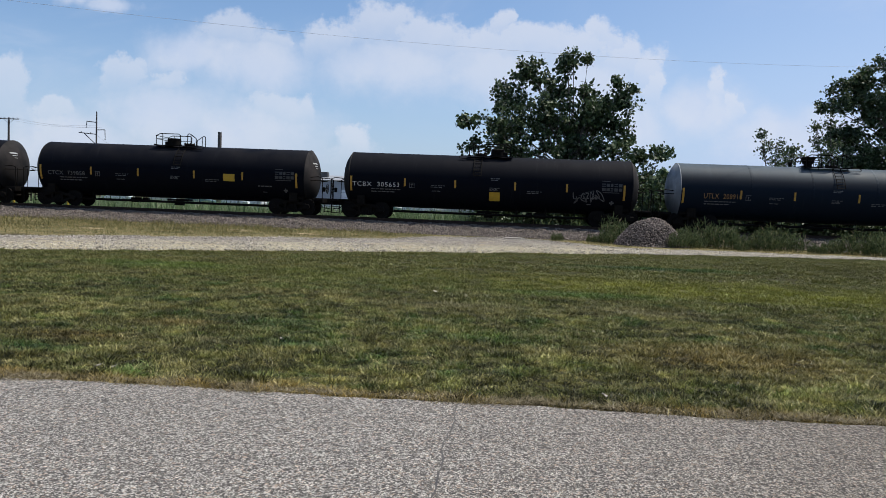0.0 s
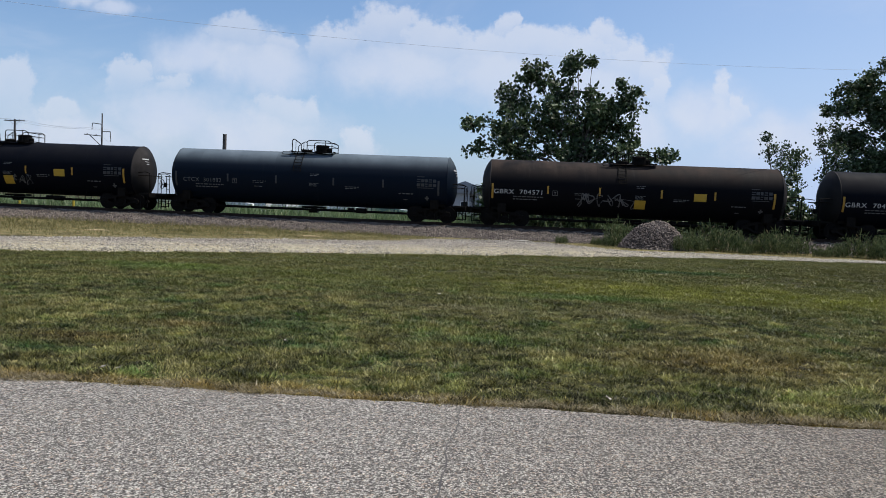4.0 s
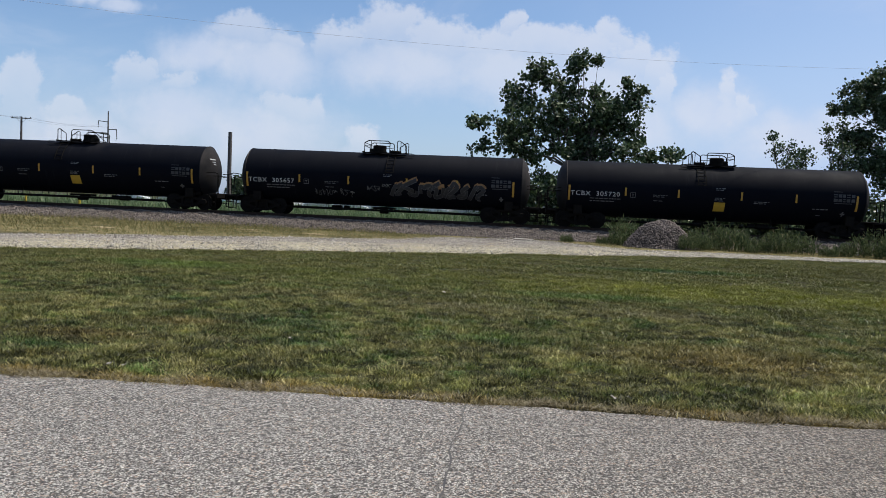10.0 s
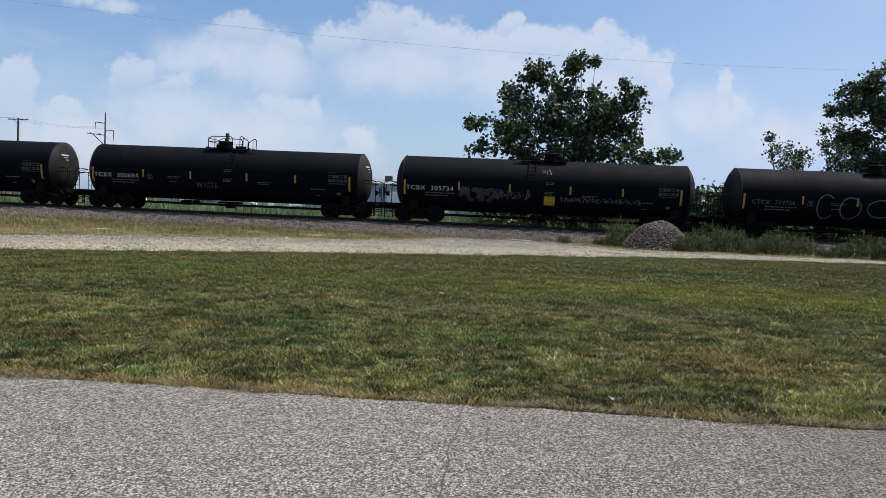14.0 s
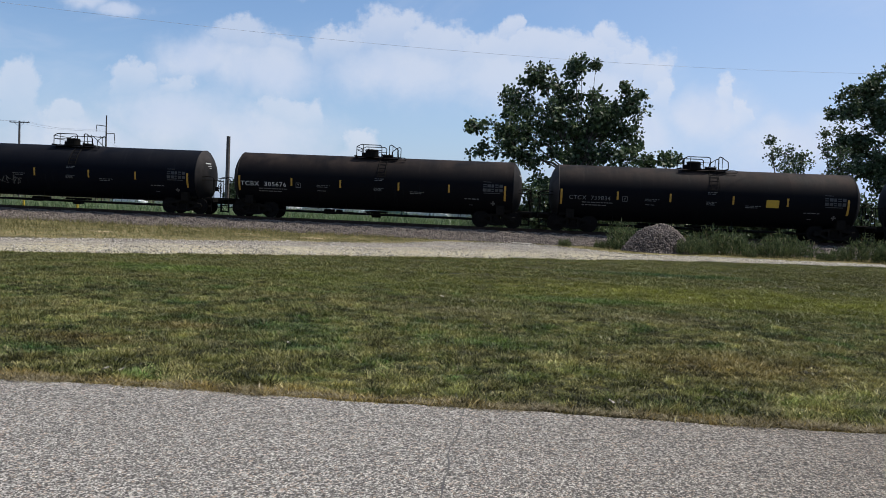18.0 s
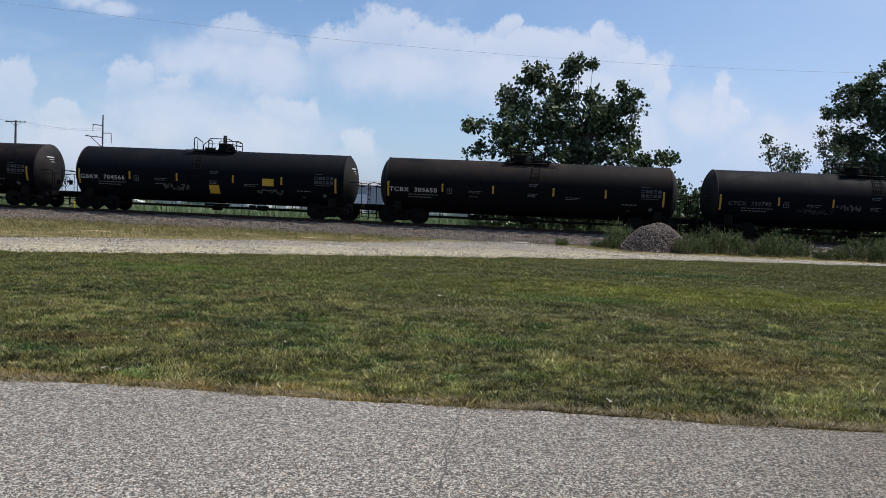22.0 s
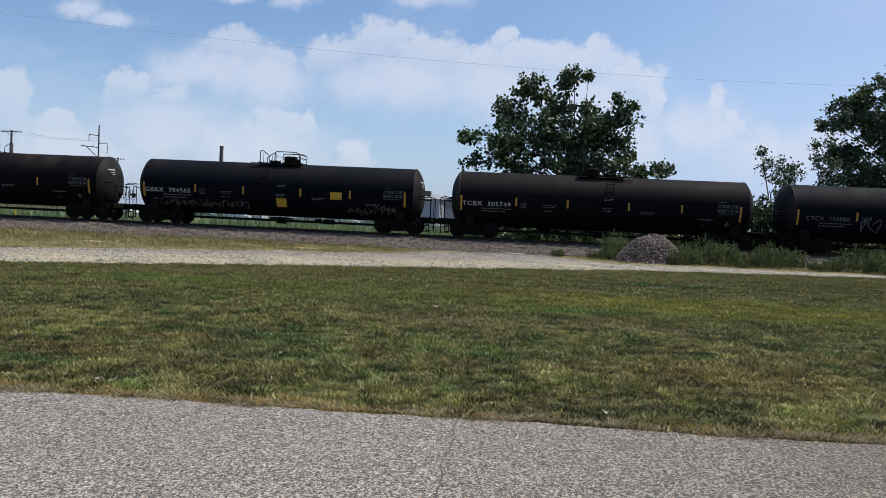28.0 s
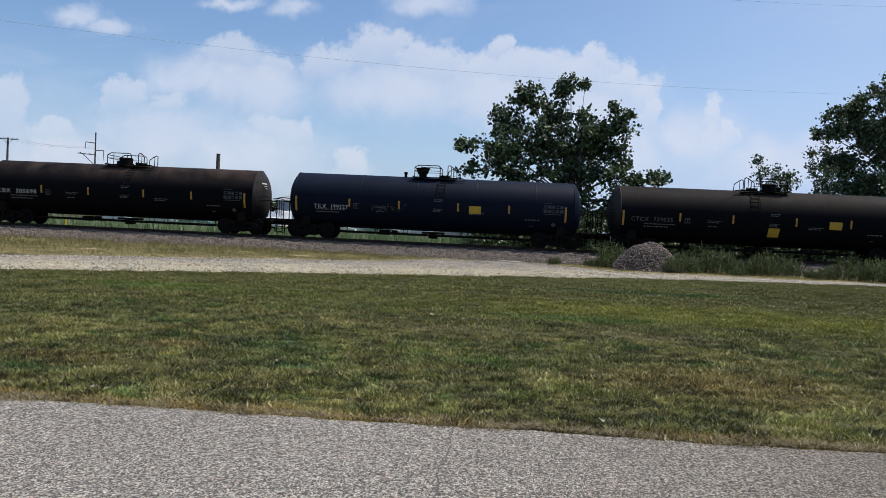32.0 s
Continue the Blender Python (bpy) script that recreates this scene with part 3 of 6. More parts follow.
def build_ground():
    bm = bmesh.new()
    bmesh.ops.create_grid(bm, x_segments=8, y_segments=8, size=2500)
    tagged(part("ground", bm, "soil"), "flat ground of mown grass and thatch", "ground", kind="structure")

    xs = np.concatenate([[-300, -150, -60, -30], np.arange(-14, 14.01, .05), [30, 60, 150, 300]])
    e = road_edge(xs)
    v = np.concatenate([np.stack([xs, np.full_like(xs, -7.0), np.full_like(xs, .02)], 1),
                        np.stack([xs, e - .05, np.full_like(xs, .02)], 1), np.stack([xs, e, np.full_like(xs, -.03)], 1)])
    n = len(xs)
    i = np.arange(n - 1)
    f = np.concatenate([np.stack([i, i + 1, i + n + 1, i + n], 1), np.stack([i + n, i + n + 1, i + 2 * n + 1, i + 2 * n], 1)])
    road = placed("road", sheet("road", v, f), "road")
    tagged(road, "grey chip-seal asphalt road with pale stone chips", "road", kind="structure")

    xs = np.concatenate([np.arange(-60, 40, .4), np.arange(40, 401, 20)])
    rows = [drive_near(xs) + (drive_far(xs) - drive_near(xs)) * k for k in np.linspace(0, 1, 9)]
    hump = (.004, .02, .028, .02, .03, .032, .022, .02, .004)
    v = np.concatenate([np.stack([xs, r, h + .006 * np.sin(xs * 2 + k)], 1) for k, (r, h) in enumerate(zip(rows, hump))])
    n = len(xs)
    i = (np.arange(8)[:, None] * n + np.arange(n - 1)).ravel()
    me = sheet("gravel_drive", v, np.stack([i, i + 1, i + n + 1, i + n], 1))
    me.attributes.new("across", "FLOAT", "POINT").data.foreach_set("value", np.concatenate([(r - rows[0]) / 8 for r in rows]).astype(np.float32))
    drive = placed("gravel_drive", me, "drive")
    tagged(drive, "pale limestone gravel drive beside the tracks", "gravel drive", kind="structure")
    # loose stones on it
    m = 42000
    x = RNG.uniform(-22, 24, m)
    k = RNG.uniform(0, 1, m)
    y = drive_near(x) + (drive_far(x) - drive_near(x)) * k
    st = stones("drive_stone", np.stack([x, y, np.full(m, .022)], 1), .010 + .020 * RNG.random(m) + .035 * RNG.random(m) ** 3, RNG)
    tagged(placed("drive_stone", st, "pebble", drive), kind="stuff")

    xs = np.concatenate([np.arange(-1500, -60, 20), np.arange(-60, 60, .35), np.arange(60, 1501, 20)])
    bed = placed("ballast_bed", grid_mesh("ballast_bed", xs, np.arange(TRACK - 4.3, TRACK + 4.31, .2), berm), "ballast")
    tagged(bed, "raised bed of grey crushed-stone ballast under the track", "ballast", kind="structure")
    m = 46000
    x = RNG.uniform(-34, 32, m)
    y = TRACK - 4.2 + RNG.beta(1.2, 1.3, m) * 3.6
    z = berm(x, y)
    st = stones("ballast_stone", np.stack([x, y, z + .015], 1), RNG.uniform(.025, .075, m), RNG)
    tagged(placed("ballast_stone", st, "rock", bed), kind="stuff")

    # cracks in the road
    for pts in (((-.30, 6.17), (-.33, 5.8), (-.31, 5.4), (-.36, 5.0), (-.32, 4.5), (-.34, 4.0), (-.30, 3.4)),
                ((-3.28, 6.12), (-3.45, 5.9), (-3.62, 5.72), (-3.66, 5.45), (-3.8, 5.2), (-4.1, 4.9))):
        bm = bmesh.new()
        fine = []
        for (x0, y0), (x1, y1) in zip(pts, pts[1:]):
            for k in range(6):
                u = k / 6
                fine.append((x0 + (x1 - x0) * u + random.uniform(-.012, .012), y0 + (y1 - y0) * u))
        ring = [(bm.verts.new((x - random.uniform(.002, .007), y, .0235)), bm.verts.new((x + random.uniform(.002, .007), y + .003, .0235))) for x, y in fine]
        for (a, b), (c, d) in zip(ring, ring[1:]):
            bm.faces.new((a, b, d, c))
        part("crack", bm, "crack", road, "thin dark crack in the asphalt")


def build_track():
    track = thing("railway_track", Matrix.Translation((0, TRACK, 0)), "steel rails on dark wooden ties in ballast", "railway track", kind="structure")
    for s in (-1, 1):
        bm = bmesh.new()
        prof = [(-.07, 0), (.07, 0), (.07, .012), (.01, .03), (.01, .13), (.036, .14), (.036, .17), (-.036, .17), (-.036, .14), (-.01, .13), (-.01, .03), (-.07, .012)]
        a = [bm.verts.new((-1500, s * .7535 + y, .51 + z)) for y, z in prof]
        b = [bm.verts.new((1500, s * .7535 + y, .51 + z)) for y, z in prof]
        for i in range(len(prof)):
            j = (i + 1) % len(prof)
            bm.faces.new((a[i], a[j], b[j], b[i]))
        part("rail", bm, "rail", track, "rusty steel rail with a polished head")
    bm = bmesh.new()
    box(bm, (0, 0, 0), (.23, 2.6, .17), bevel=.01)
    me = bpy.data.meshes.new("tie")
    bm.to_mesh(me)
    bm.free()
    me.materials.append(MAT["tie"])
    for i in range(150):
        t = placed("tie", me, None, track)
        t.location = (-38 + i * .5, random.uniform(-.04, .04), .432 + random.uniform(-.01, .006))


def tufts(name, root, tip, wide, turn, rng):
    """Bent blades: two slanting pieces each, from root to tip over a knee."""
    n = len(root)
    side = np.stack([np.cos(turn), np.sin(turn), np.zeros(n)], 1) * wide[:, None] * .5
    knee = root + (tip - root) * (.45, .45, .62) + rng.normal(0, .004, (n, 3))
    v = np.stack([root - side * .7, root + side * .7, knee + side, knee - side, tip], 1).reshape(-1, 3)
    k = np.arange(n)[:, None] * 5
    return sheet(name, v, np.concatenate([k + (0, 1, 2), k + (0, 2, 3), k + (3, 2, 4)], 0))


def build_lawn():
    rng = RNG
    lawn = thing("lawn_grass", Matrix(), "mown lawn grass in patches of green and straw", "grass", kind="stuff")
    # from, to, blades to the square metre, height, width, width of a tuft
    for y0, y1, per, tall, wide, clump, vary in ((5.9, 8.6, 9500, .052, .0080, .036, 1.0), (8.6, 12.5, 6000, .054, .0095, .050, .75), (12.5, 18.5, 2700, .054, .014, .075, .42), (18.5, 34, 800, .046, .028, .13, .25)):
        half = .61 * y1
        n = int(per * 2 * half * (y1 - y0))
        k = max(1, n // 26)
        tx, ty = rng.uniform(-half, half, k) - .09 * y1, rng.uniform(y0, y1, k)
        high = rng.uniform(.55, 1.3, k) * (.25 + 1.25 * patches(tx * .8, ty, .010 * (y0 + y1), 1) ** 1.4 + .35 * patches(tx, ty, .8, 2))
        tone = np.clip(.31 + vary * (.42 * (patches(tx * .75, ty, .012 * (y0 + y1), 3) - .5) + .34 * (patches(tx, ty * .6, .5, 8) - .5) + .75 * (rng.random(k) - .5)), .0, 1)
        dry = np.clip(vary * rng.random(k) ** 3 * .9 * (.4 + 1.2 * patches(tx, ty, .45, 9)), 0, .9)
        pick = rng.integers(0, k, n)
        out = rng.normal(0, clump, (n, 2))
        x, y = tx[pick] + out[:, 0], ty[pick] + out[:, 1]
        ok = (y > road_edge(x) - .02 - .10 * rng.random(n) ** 2) & (y < drive_near(x) + .05 * rng.random(n))
        x, y, pick, out = x[ok], y[ok], pick[ok], out[ok]
        n = len(x)
        h = tall * high[pick] * rng.uniform(.5, 1.15, n)
        # blades fan out from the middle of their tuft
        way = out / clump * .34 + rng.normal(0, .5, (n, 2))
        root = np.stack([x, y, np.full(n, -.004)], 1)
        tip = root + np.stack([way[:, 0] * h, way[:, 1] * h, h * rng.uniform(.65, 1, n)], 1)
        me = tufts("blade", root, tip, wide * rng.uniform(.6, 1.3, n), rng.uniform(0, math.tau, n), rng)
        for name, v in (("tone", tone), ("dry", dry)):
            me.attributes.new(name, "FLOAT", "POINT").data.foreach_set("value", np.repeat(v[pick], 5).astype(np.float32))
        tagged(placed("blade", me, "blade", lawn), kind="stuff")
    # dead straw trailing over the road's edge
    n = 17000
    x = rng.uniform(-5.4, 5.0, n)
    y = road_edge(x) + .04 - .16 * rng.random(n) ** 2.2 * (.35 + patches(x, x * 0, .5, 5)) + .06 * rng.random(n)
    keep = rng.random(n) < np.clip(2.6 * patches(x, x * 0, .3, 14) - .45, .35, 1)
    x, y, n = x[keep], y[keep], int(keep.sum())
    s = blades("straw_edge", np.stack([x, y, np.full(n, .022)], 1), rng.uniform(.02, .06, n) * (.5 + patches(x, x * 0, .25, 6)), rng.uniform(.004, .009, n), 2.2, rng, .8)
    tagged(placed("straw_edge", s, "thatch"), "dead straw along the edge of the road", "straw", kind="stuff")
    # bare patches in the strip beyond the drive
    for x, y, rx, ry in ((-12.6, 35.6, .75, .55), (-9.1, 34.4, .7, .3), (-17.5, 31.2, .6, .3)):
        bm = bmesh.new()
        ring = [bm.verts.new((x + rx * math.cos(a) * random.uniform(.75, 1.15), y + ry * math.sin(a) * random.uniform(.75, 1.15), .006)) for a in np.linspace(0, math.tau, 24, False)]
        mid = bm.verts.new((x, y, .035))
        for a, b in zip(ring, ring[1:] + ring[:1]):
            bm.faces.new((mid, a, b))
        tagged(part("dirt_patch", bm, "dirt"), "bare patch of tan dirt in dry grass", "dirt", kind="structure")
    # rough grass between the drive and the ballast
    n = 80000
    x = rng.uniform(-36, 26, n)
    k = rng.random(n)
    y = drive_far(x) + .05 + (TRACK - 3.3 - drive_far(x)) * k
    patch = np.sin(x * .8 + 1.3 * np.sin(y)) + np.sin(x * 2.3 + y * 1.1) * .7
    grow = np.clip(np.interp(x, (-36, -12, -4, 0, 4, 16), (1.0, 1.0, .55, .25, .5, .6)) + patch * .25, 0, 1)
    ok = rng.random(n) < grow * np.interp(k, (0, .4), (.5, 1))
    x, y, grow = x[ok], y[ok], grow[ok]
    k = k[ok]
    h = rng.uniform(.05, .21, len(x)) * (.4 + grow) * np.interp(k, (0, .45, 1), (.3, .7, 1.2)) * np.interp(x, (-36, -10, -3), (1.25, 1.0, .55))
    g = placed("rough_grass", blades("rough_grass", np.stack([x, y, np.zeros(len(x))], 1), h, rng.uniform(.010, .024, len(x)), 1.1, rng, .3), "straw")
    tagged(g, "dry yellow-green rough grass strip beside the gravel", "grass", kind="stuff")
    # corn field strip beyond the track
    n = 30000
    x = rng.uniform(-62, 8, n)
    y = rng.uniform(TRACK + 5.2, TRACK + 11, n)
    h = rng.uniform(.4, 1.42, n) * (1 + .10 * np.sin(x * 2.7))
    g = placed("corn_field", blades("corn_field", np.stack([x, y, np.zeros(n)], 1), h, rng.uniform(.05, .13, n), .95, rng), "corn")
    tagged(g, "green field of tall leafy crop beyond the track", "field", kind="stuff")


def build_pile():
    """Heap of crushed stone at the foot of the ballast."""
    pile = thing("gravel_pile", pose(6.95, 37.5, 0), "heap of grey crushed stone beside the drive", "gravel pile")
    def heap(X, Y):
        d = np.sqrt((X / 1.72) ** 2 + (Y / 1.5) ** 2)
        return np.clip(1.28 * (1 - d ** 2.0), -.05, 2) + .06 * np.sin(X * 5 + Y * 3) * np.clip(1 - d, 0, 1)
    r = np.linspace(-2.05, 2.05, 52)
    placed("core", grid_mesh("core", r, r, heap), "ballast", pile, smooth=True)
    n = 7500
    a, q = RNG.uniform(0, math.tau, n), np.sqrt(RNG.random(n)) * 1.03
    x, y = np.cos(a) * q * 1.72, np.sin(a) * q * 1.5
    z = np.maximum(heap(x, y), 0)
    st = stones("stone", np.stack([x, y, z + .01], 1), RNG.uniform(.02, .05, n) + .07 * RNG.random(n) ** 4, RNG)
    tagged(placed("stone", st, "piled", pile), kind="stuff")


def weed_mesh(rng, tall, wide, stalks):
    V, F = [], []
    base = 0
    pts = []
    stem = bmesh.new()
    for _ in range(stalks):
        a, r = rng.uniform(0, math.tau), wide * math.sqrt(rng.random())
        x0, y0 = r * math.cos(a), r * .7 * math.sin(a)
        h = tall * rng.uniform(.35, 1.1) * (1 - .45 * r / wide)
        lx, ly = rng.normal(0, .18) * h, rng.normal(0, .14) * h
        rod(stem, (x0, y0, 0), (x0 + lx, y0 + ly, h), .008, .003, n=3, caps=False)
        for k in np.linspace(.12, 1.0, 22):
            pts.append((x0 + lx * k + rng.normal(0, .035), y0 + ly * k + rng.normal(0, .035), h * k))
    return stem, leaves(np.array(pts), .25, rng, -1.7, .075)


def build_weeds():
    kinds = []
    for s, (tall, wide, stalks) in enumerate(((1.4, .80, 52), (1.2, 1.05, 64), (.85, .75, 44))):
        rng = np.random.default_rng(30 + s)
        w = thing("weed_clump", pose(0, 0, 0), "clump of tall green weeds beside the ballast", "weeds", "weeds beside the track")
        stem, (v, f) = weed_mesh(rng, tall, wide, stalks)
        part("stem", stem, "weed", w)
        placed("foliage", sheet("foliage", v, f), "weed", w)
        kinds.append(w)
    spots = ((4.9, 38.0, 2, .7), (5.4, 38.9, 0, 1.1), (4.3, 38.6, 2, .5), (8.6, 38.0, 2, 1.0), (9.6, 38.4, 0, 1.1), (10.4, 37.8, 1, 1.15), (11.6, 38.2, 2, .95), (12.4, 37.6, 0, 1.0),
             (13.4, 38.0, 1, 1.0), (15.2, 37.2, 2, .8), (16.4, 37.4, 0, .98), (17.3, 36.8, 1, 1.1), (18.6, 37.6, 0, 1.15), (19.8, 37.0, 1, 1.1), (21.2, 37.8, 0, 1.1), (22.6, 38.0, 1, 1.1),
             (7.95, 36.3, 0, .7), (8.6, 36.9, 1, .85), (14.3, 36.6, 2, .6), (7.7, 36.6, 2, .45), (10.9, 36.4, 2, .5), (24.2, 38.0, 0, 1.0), (2.6, 38.6, 2, .5))
    for x, y, k, s in spots:
        c = copy_thing(kinds[k], pose(x, y, 0, 0, 0, (x * 77) % 360))
        c.scale = (s, s, s)
    for w in kinds:
        for ch in list(w.children):
            bpy.data.objects.remove(ch)
        bpy.data.objects.remove(w)


# ---- trees and bushes ----
def tree(name, x, y, lobes, trunk, seed, label, category="tree", density=1.0, leaf_size=.25, group=""):
    """Trunk, limbs to each lobe of the crown, twigs and clumps of leaves. lobes: x and z of the centre, half width, half height."""
    rng = np.random.default_rng(seed)
    t = thing(name, pose(x, y, 0), label, category, group)
    wood, twig = bmesh.new(), bmesh.new()
    h = trunk[1]
    path = [Vector((0, 0, -.1)), Vector((.08, .05, h * .45)), Vector((-.05, 0, h))]
    for k, (a, b) in enumerate(zip(path, path[1:])):
        rod(wood, a, b, trunk[0] * (1 - .25 * k), trunk[0] * (.75 - .2 * k), n=10)
    P = []
    for lx, lz, rx, rz in lobes:
        ly = rng.uniform(-.55, .55) * min(rx + .6, 2.2)
        c = Vector((lx, ly, lz))
        start = path[2] if lz > h * .9 else path[1]
        mid = start.lerp(c, .5) + Vector((rng.normal(0, .15), rng.normal(0, .15), .12 * (c - start).length * (1 if lz > h else 0)))
        r0 = min(trunk[0] * .5, .018 + .045 * max(rx, rz))
        rod(wood, start, mid, r0, r0 * .7, n=6)
        rod(wood, mid, c, r0 * .7, r0 * .4, n=6)
        n = max(6, int(rx * rz * 25 * density))
        for _ in range(n):
            d = rng.normal(size=3)
            d *= (rng.random() ** .42) / np.linalg.norm(d)
            e = np.array(c) + d * (rx * 1.03, min(rx, 2.0), rz * 1.03)
            rod(twig, c.lerp(Vector(e), .15), e, .022, .008, n=3, caps=False)
            m = int(rng.integers(10, 28))
            P.append(e + rng.normal(0, 1, (m, 3)) * (.17, .17, .14) * rng.uniform(.6, 1.4))
            P.append(np.array(c)[None] * .4 + e[None] * .6 + rng.normal(0, .22, (m // 3, 3)))
    part("trunk", wood, "bark", t, "grey-brown bark")
    tagged(part("twig", twig, "bark", t), kind="stuff")
    v, f = leaves(np.concatenate(P), leaf_size, rng, .35)
    placed("crown", sheet("crown", v, f), "leaf", t)
    return t


def build_trees():
    tree("cottonwood_tree", 4.6, 57.0, ((-4.96, 7.38, 2.26, 1.95), (-7.65, 7.78, 0.93, 0.72), (-7.06, 5.95, 1.13, 0.62), (-3.49, 11.47, 1.23, 1.28), (-4.75, 9.66, 1.54, 1.44), (-0.64, 12.31, 0.93, 1.13), (-1.06, 10.23, 1.28, 1.34), (-2.1, 8.13, 2.26, 2.16), (0.39, 7.62, 1.95, 2.06), (-0.25, 5.73, 2.26, 1.23), (1.15, 9.09, 0.93, 1.44), (3.54, 9.61, 1.13, 1.4), (3.18, 7.53, 1.23, 1.23), (2.63, 5.86, 1.75, 1.13), (6.04, 5.8, 1.4, 0.66), (4.92, 5.55, 0.82, 0.82), (0.8, 12.48, 0.25, 0.37), (-0.13, 3.16, 1.23, 1.65), (0.63, 4.54, 1.44, 1.23), (-3.54, 5.59, 2.06, 0.82), (-1.36, 2.8, 1.44, 1.85), (1.53, 2.93, 1.65, 1.85), (3.14, 3.61, 1.44, 1.44), (0.36, 1.23, 2.26, 1.44), (4.78, 3.89, 1.54, 1.23), (6.43, 3.96, 1.23, 1.23), (4.44, 2.23, 1.85, 1.23), (-2.7, 3.9, 1.1, 1.0), (-1.5, 3.0, 1.2, .9), (-3.2, 2.5, .8, .7), (2.05, 9.3, .6, .9), (2.9, 10.8, .3, .4), (4.0, 6.6, .8, .6), (1.9, 8.2, .9, 1.0), (2.5, 9.0, .6, .7), (.9, 10.1, .8, .8), (1.2, 8.6, 1.0, 1.0), (-.2, 12.7, .7, .55), (-3.3, 12.0, .9, .55), (-1.9, 10.9, .8, .7)), (.30, 4.2), 11, "tall leafy cottonwood with sky gaps in its dark crown", density=.76, leaf_size=.29)
    tree("maple_tree", 31.0, 60.0, ((-6.43, 11.79, 0.8, 0.45), (-5.4, 10.67, 1.7, 0.98), (-7.34, 10.13, 1.07, 0.5), (-4.75, 12.22, 0.89, 0.89), (-5.72, 7.7, 1.79, 1.16), (-6.89, 7.91, 0.72, 0.63), (-4.58, 6.31, 1.61, 1.34), (-6.17, 5.79, 1.07, 0.63), (-2.03, 9.56, 2.5, 3.04), (0.23, 6.97, 2.5, 2.86), (-2.93, 5.4, 2.68, 2.15), (-3.08, 12.92, 1.61, 1.61), (-5.0, 11.7, 1.1, .8), (-6.2, 10.4, 1.0, .45), (-4.5, 9.5, 1.2, 1.2), (-6.6, 9.75, .8, .3), (-7.0, 11.3, .5, .25)), (.38, 4.0), 12, "broad dark green tree beyond the railway track", density=1.25, leaf_size=.25)
    tree("young_tree", 18.9, 56.5, ((0.63, 5.91, 1.2, 0.8), (-0.83, 6.6, 0.37, 0.67), (-1.03, 7.34, 0.17, 0.42), (0.1, 6.47, 0.75, 0.58), (1.29, 6.1, 0.75, 0.67), (0.52, 4.57, 1.17, 1.0)), (.12, 2.2), 13, "small leafy tree with thin upright shoots", density=.75, leaf_size=.2)
    tree("young_tree", 23.0, 57.5, ((-0.85, 6.81, 0.42, 1.02), (-1.0, 8.34, 0.14, 0.51), (-0.23, 6.41, 0.71, 0.85), (-0.32, 8.37, 0.17, 0.51), (0.48, 5.68, 0.85, 0.68), (-0.16, 4.8, 1.02, 1.02)), (.10, 2.5), 14, "slender leafy sapling beside a larger tree", density=.9, leaf_size=.2)
    bush = []
    for k in range(3):
        b = tree("bush", 0, 0, ((-.8, 1.2, 1.1, 1.1), (.7, 1.5, 1.1, 1.3), (0, 2.5, 1.0, .9), (.2, .7, 1.6, .7)), (.07, .5), 20 + k,
                 "leafy green bush beyond the railway track", "bush", .8, .24, "bushes beyond the track")
        bush.append(b)
    spots = [(-.6 + 2.05 * i + random.uniform(-.5, .5), TRACK + 6.5 + random.uniform(-.6, 1.2), random.uniform(.9, 1.3)) for i in range(17)]
    for i, (x, y, s) in enumerate(spots):
        m = pose(x, y, 0, 0, 0, random.uniform(0, 360))
        c = bush[i] if i < 3 else copy_thing(bush[i % 3], m)
        c.matrix_world = m @ Matrix.Diagonal((s, s, s, 1))
    far = tree("far_tree", 0, 0, ((-1.6, 3.4, 1.8, 1.6), (1.5, 3.6, 2.0, 1.7), (0, 5.2, 1.9, 1.5), (0, 2.2, 2.6, 1.3)), (.2, 1.5), 29,
               "distant green tree behind the buildings", "tree", .7, .4, "distant trees")
    for i, (x, y, s) in enumerate(((-49, 150, 1.05), (-53.5, 152, .95), (-45.5, 149, .85), (-58, 155, .9), (-33, 160, .7), (26, 150, 1.0), (33, 152, 1.1), (40, 150, 1.0), (9, 160, .8))):
        m = pose(x, y, 0, 0, 0, i * 50)
        c = far if i == 0 else copy_thing(far, m)
        c.matrix_world = m @ Matrix.Diagonal((s, s, s, 1))


# ---- poles, wires and buildings beyond the track ----
def insulator(parent, at, r=.05):
    bm = bmesh.new()
    rod(bm, at, (at[0], at[1], at[2] + .16), r, r * .7, n=8)
    part("insulator", bm, "steel", parent)


def utility_pole(x, y, h, r, arms, label, name="utility_pole", thin=False):
    p = thing(name, pose(x, y, 0), label, "utility pole")
    bm = bmesh.new()
    rod(bm, (0, 0, -.3), (0, 0, h), r * 1.25, r * .8, n=10)
    part("shaft", bm, "pole" if not thin else "steel", p)
    for z, half, turn in arms:
        bm = bmesh.new()
        box(bm, (0, 0, z), (2 * half, .13, .14), turn)
        part("crossarm", bm, "pole", p)
        for u in (-.9, -.45, .45, .9):
            insulator(p, (u * half * math.cos(turn), u * half * math.sin(turn), z + .07))
        for s in (-1, 1):
            bm = bmesh.new()
            rod(bm, (s * half * .5, 0, z - .05), (0, 0, z - .75), .025, n=5)
            part("brace", bm, "steel", p)
    return p


def cable(name, a, b, sag, r, label):
    bm = bmesh.new()
    a, b = Vector(a), Vector(b)
    pts = [a.lerp(b, k / 36) - Vector((0, 0, sag * 4 * (k / 36) * (1 - k / 36))) for k in range(37)]
    bent(bm, pts, r, 5)
    tagged(part(name, bm, "cable"), label, "cable", "overhead cables", "structure")


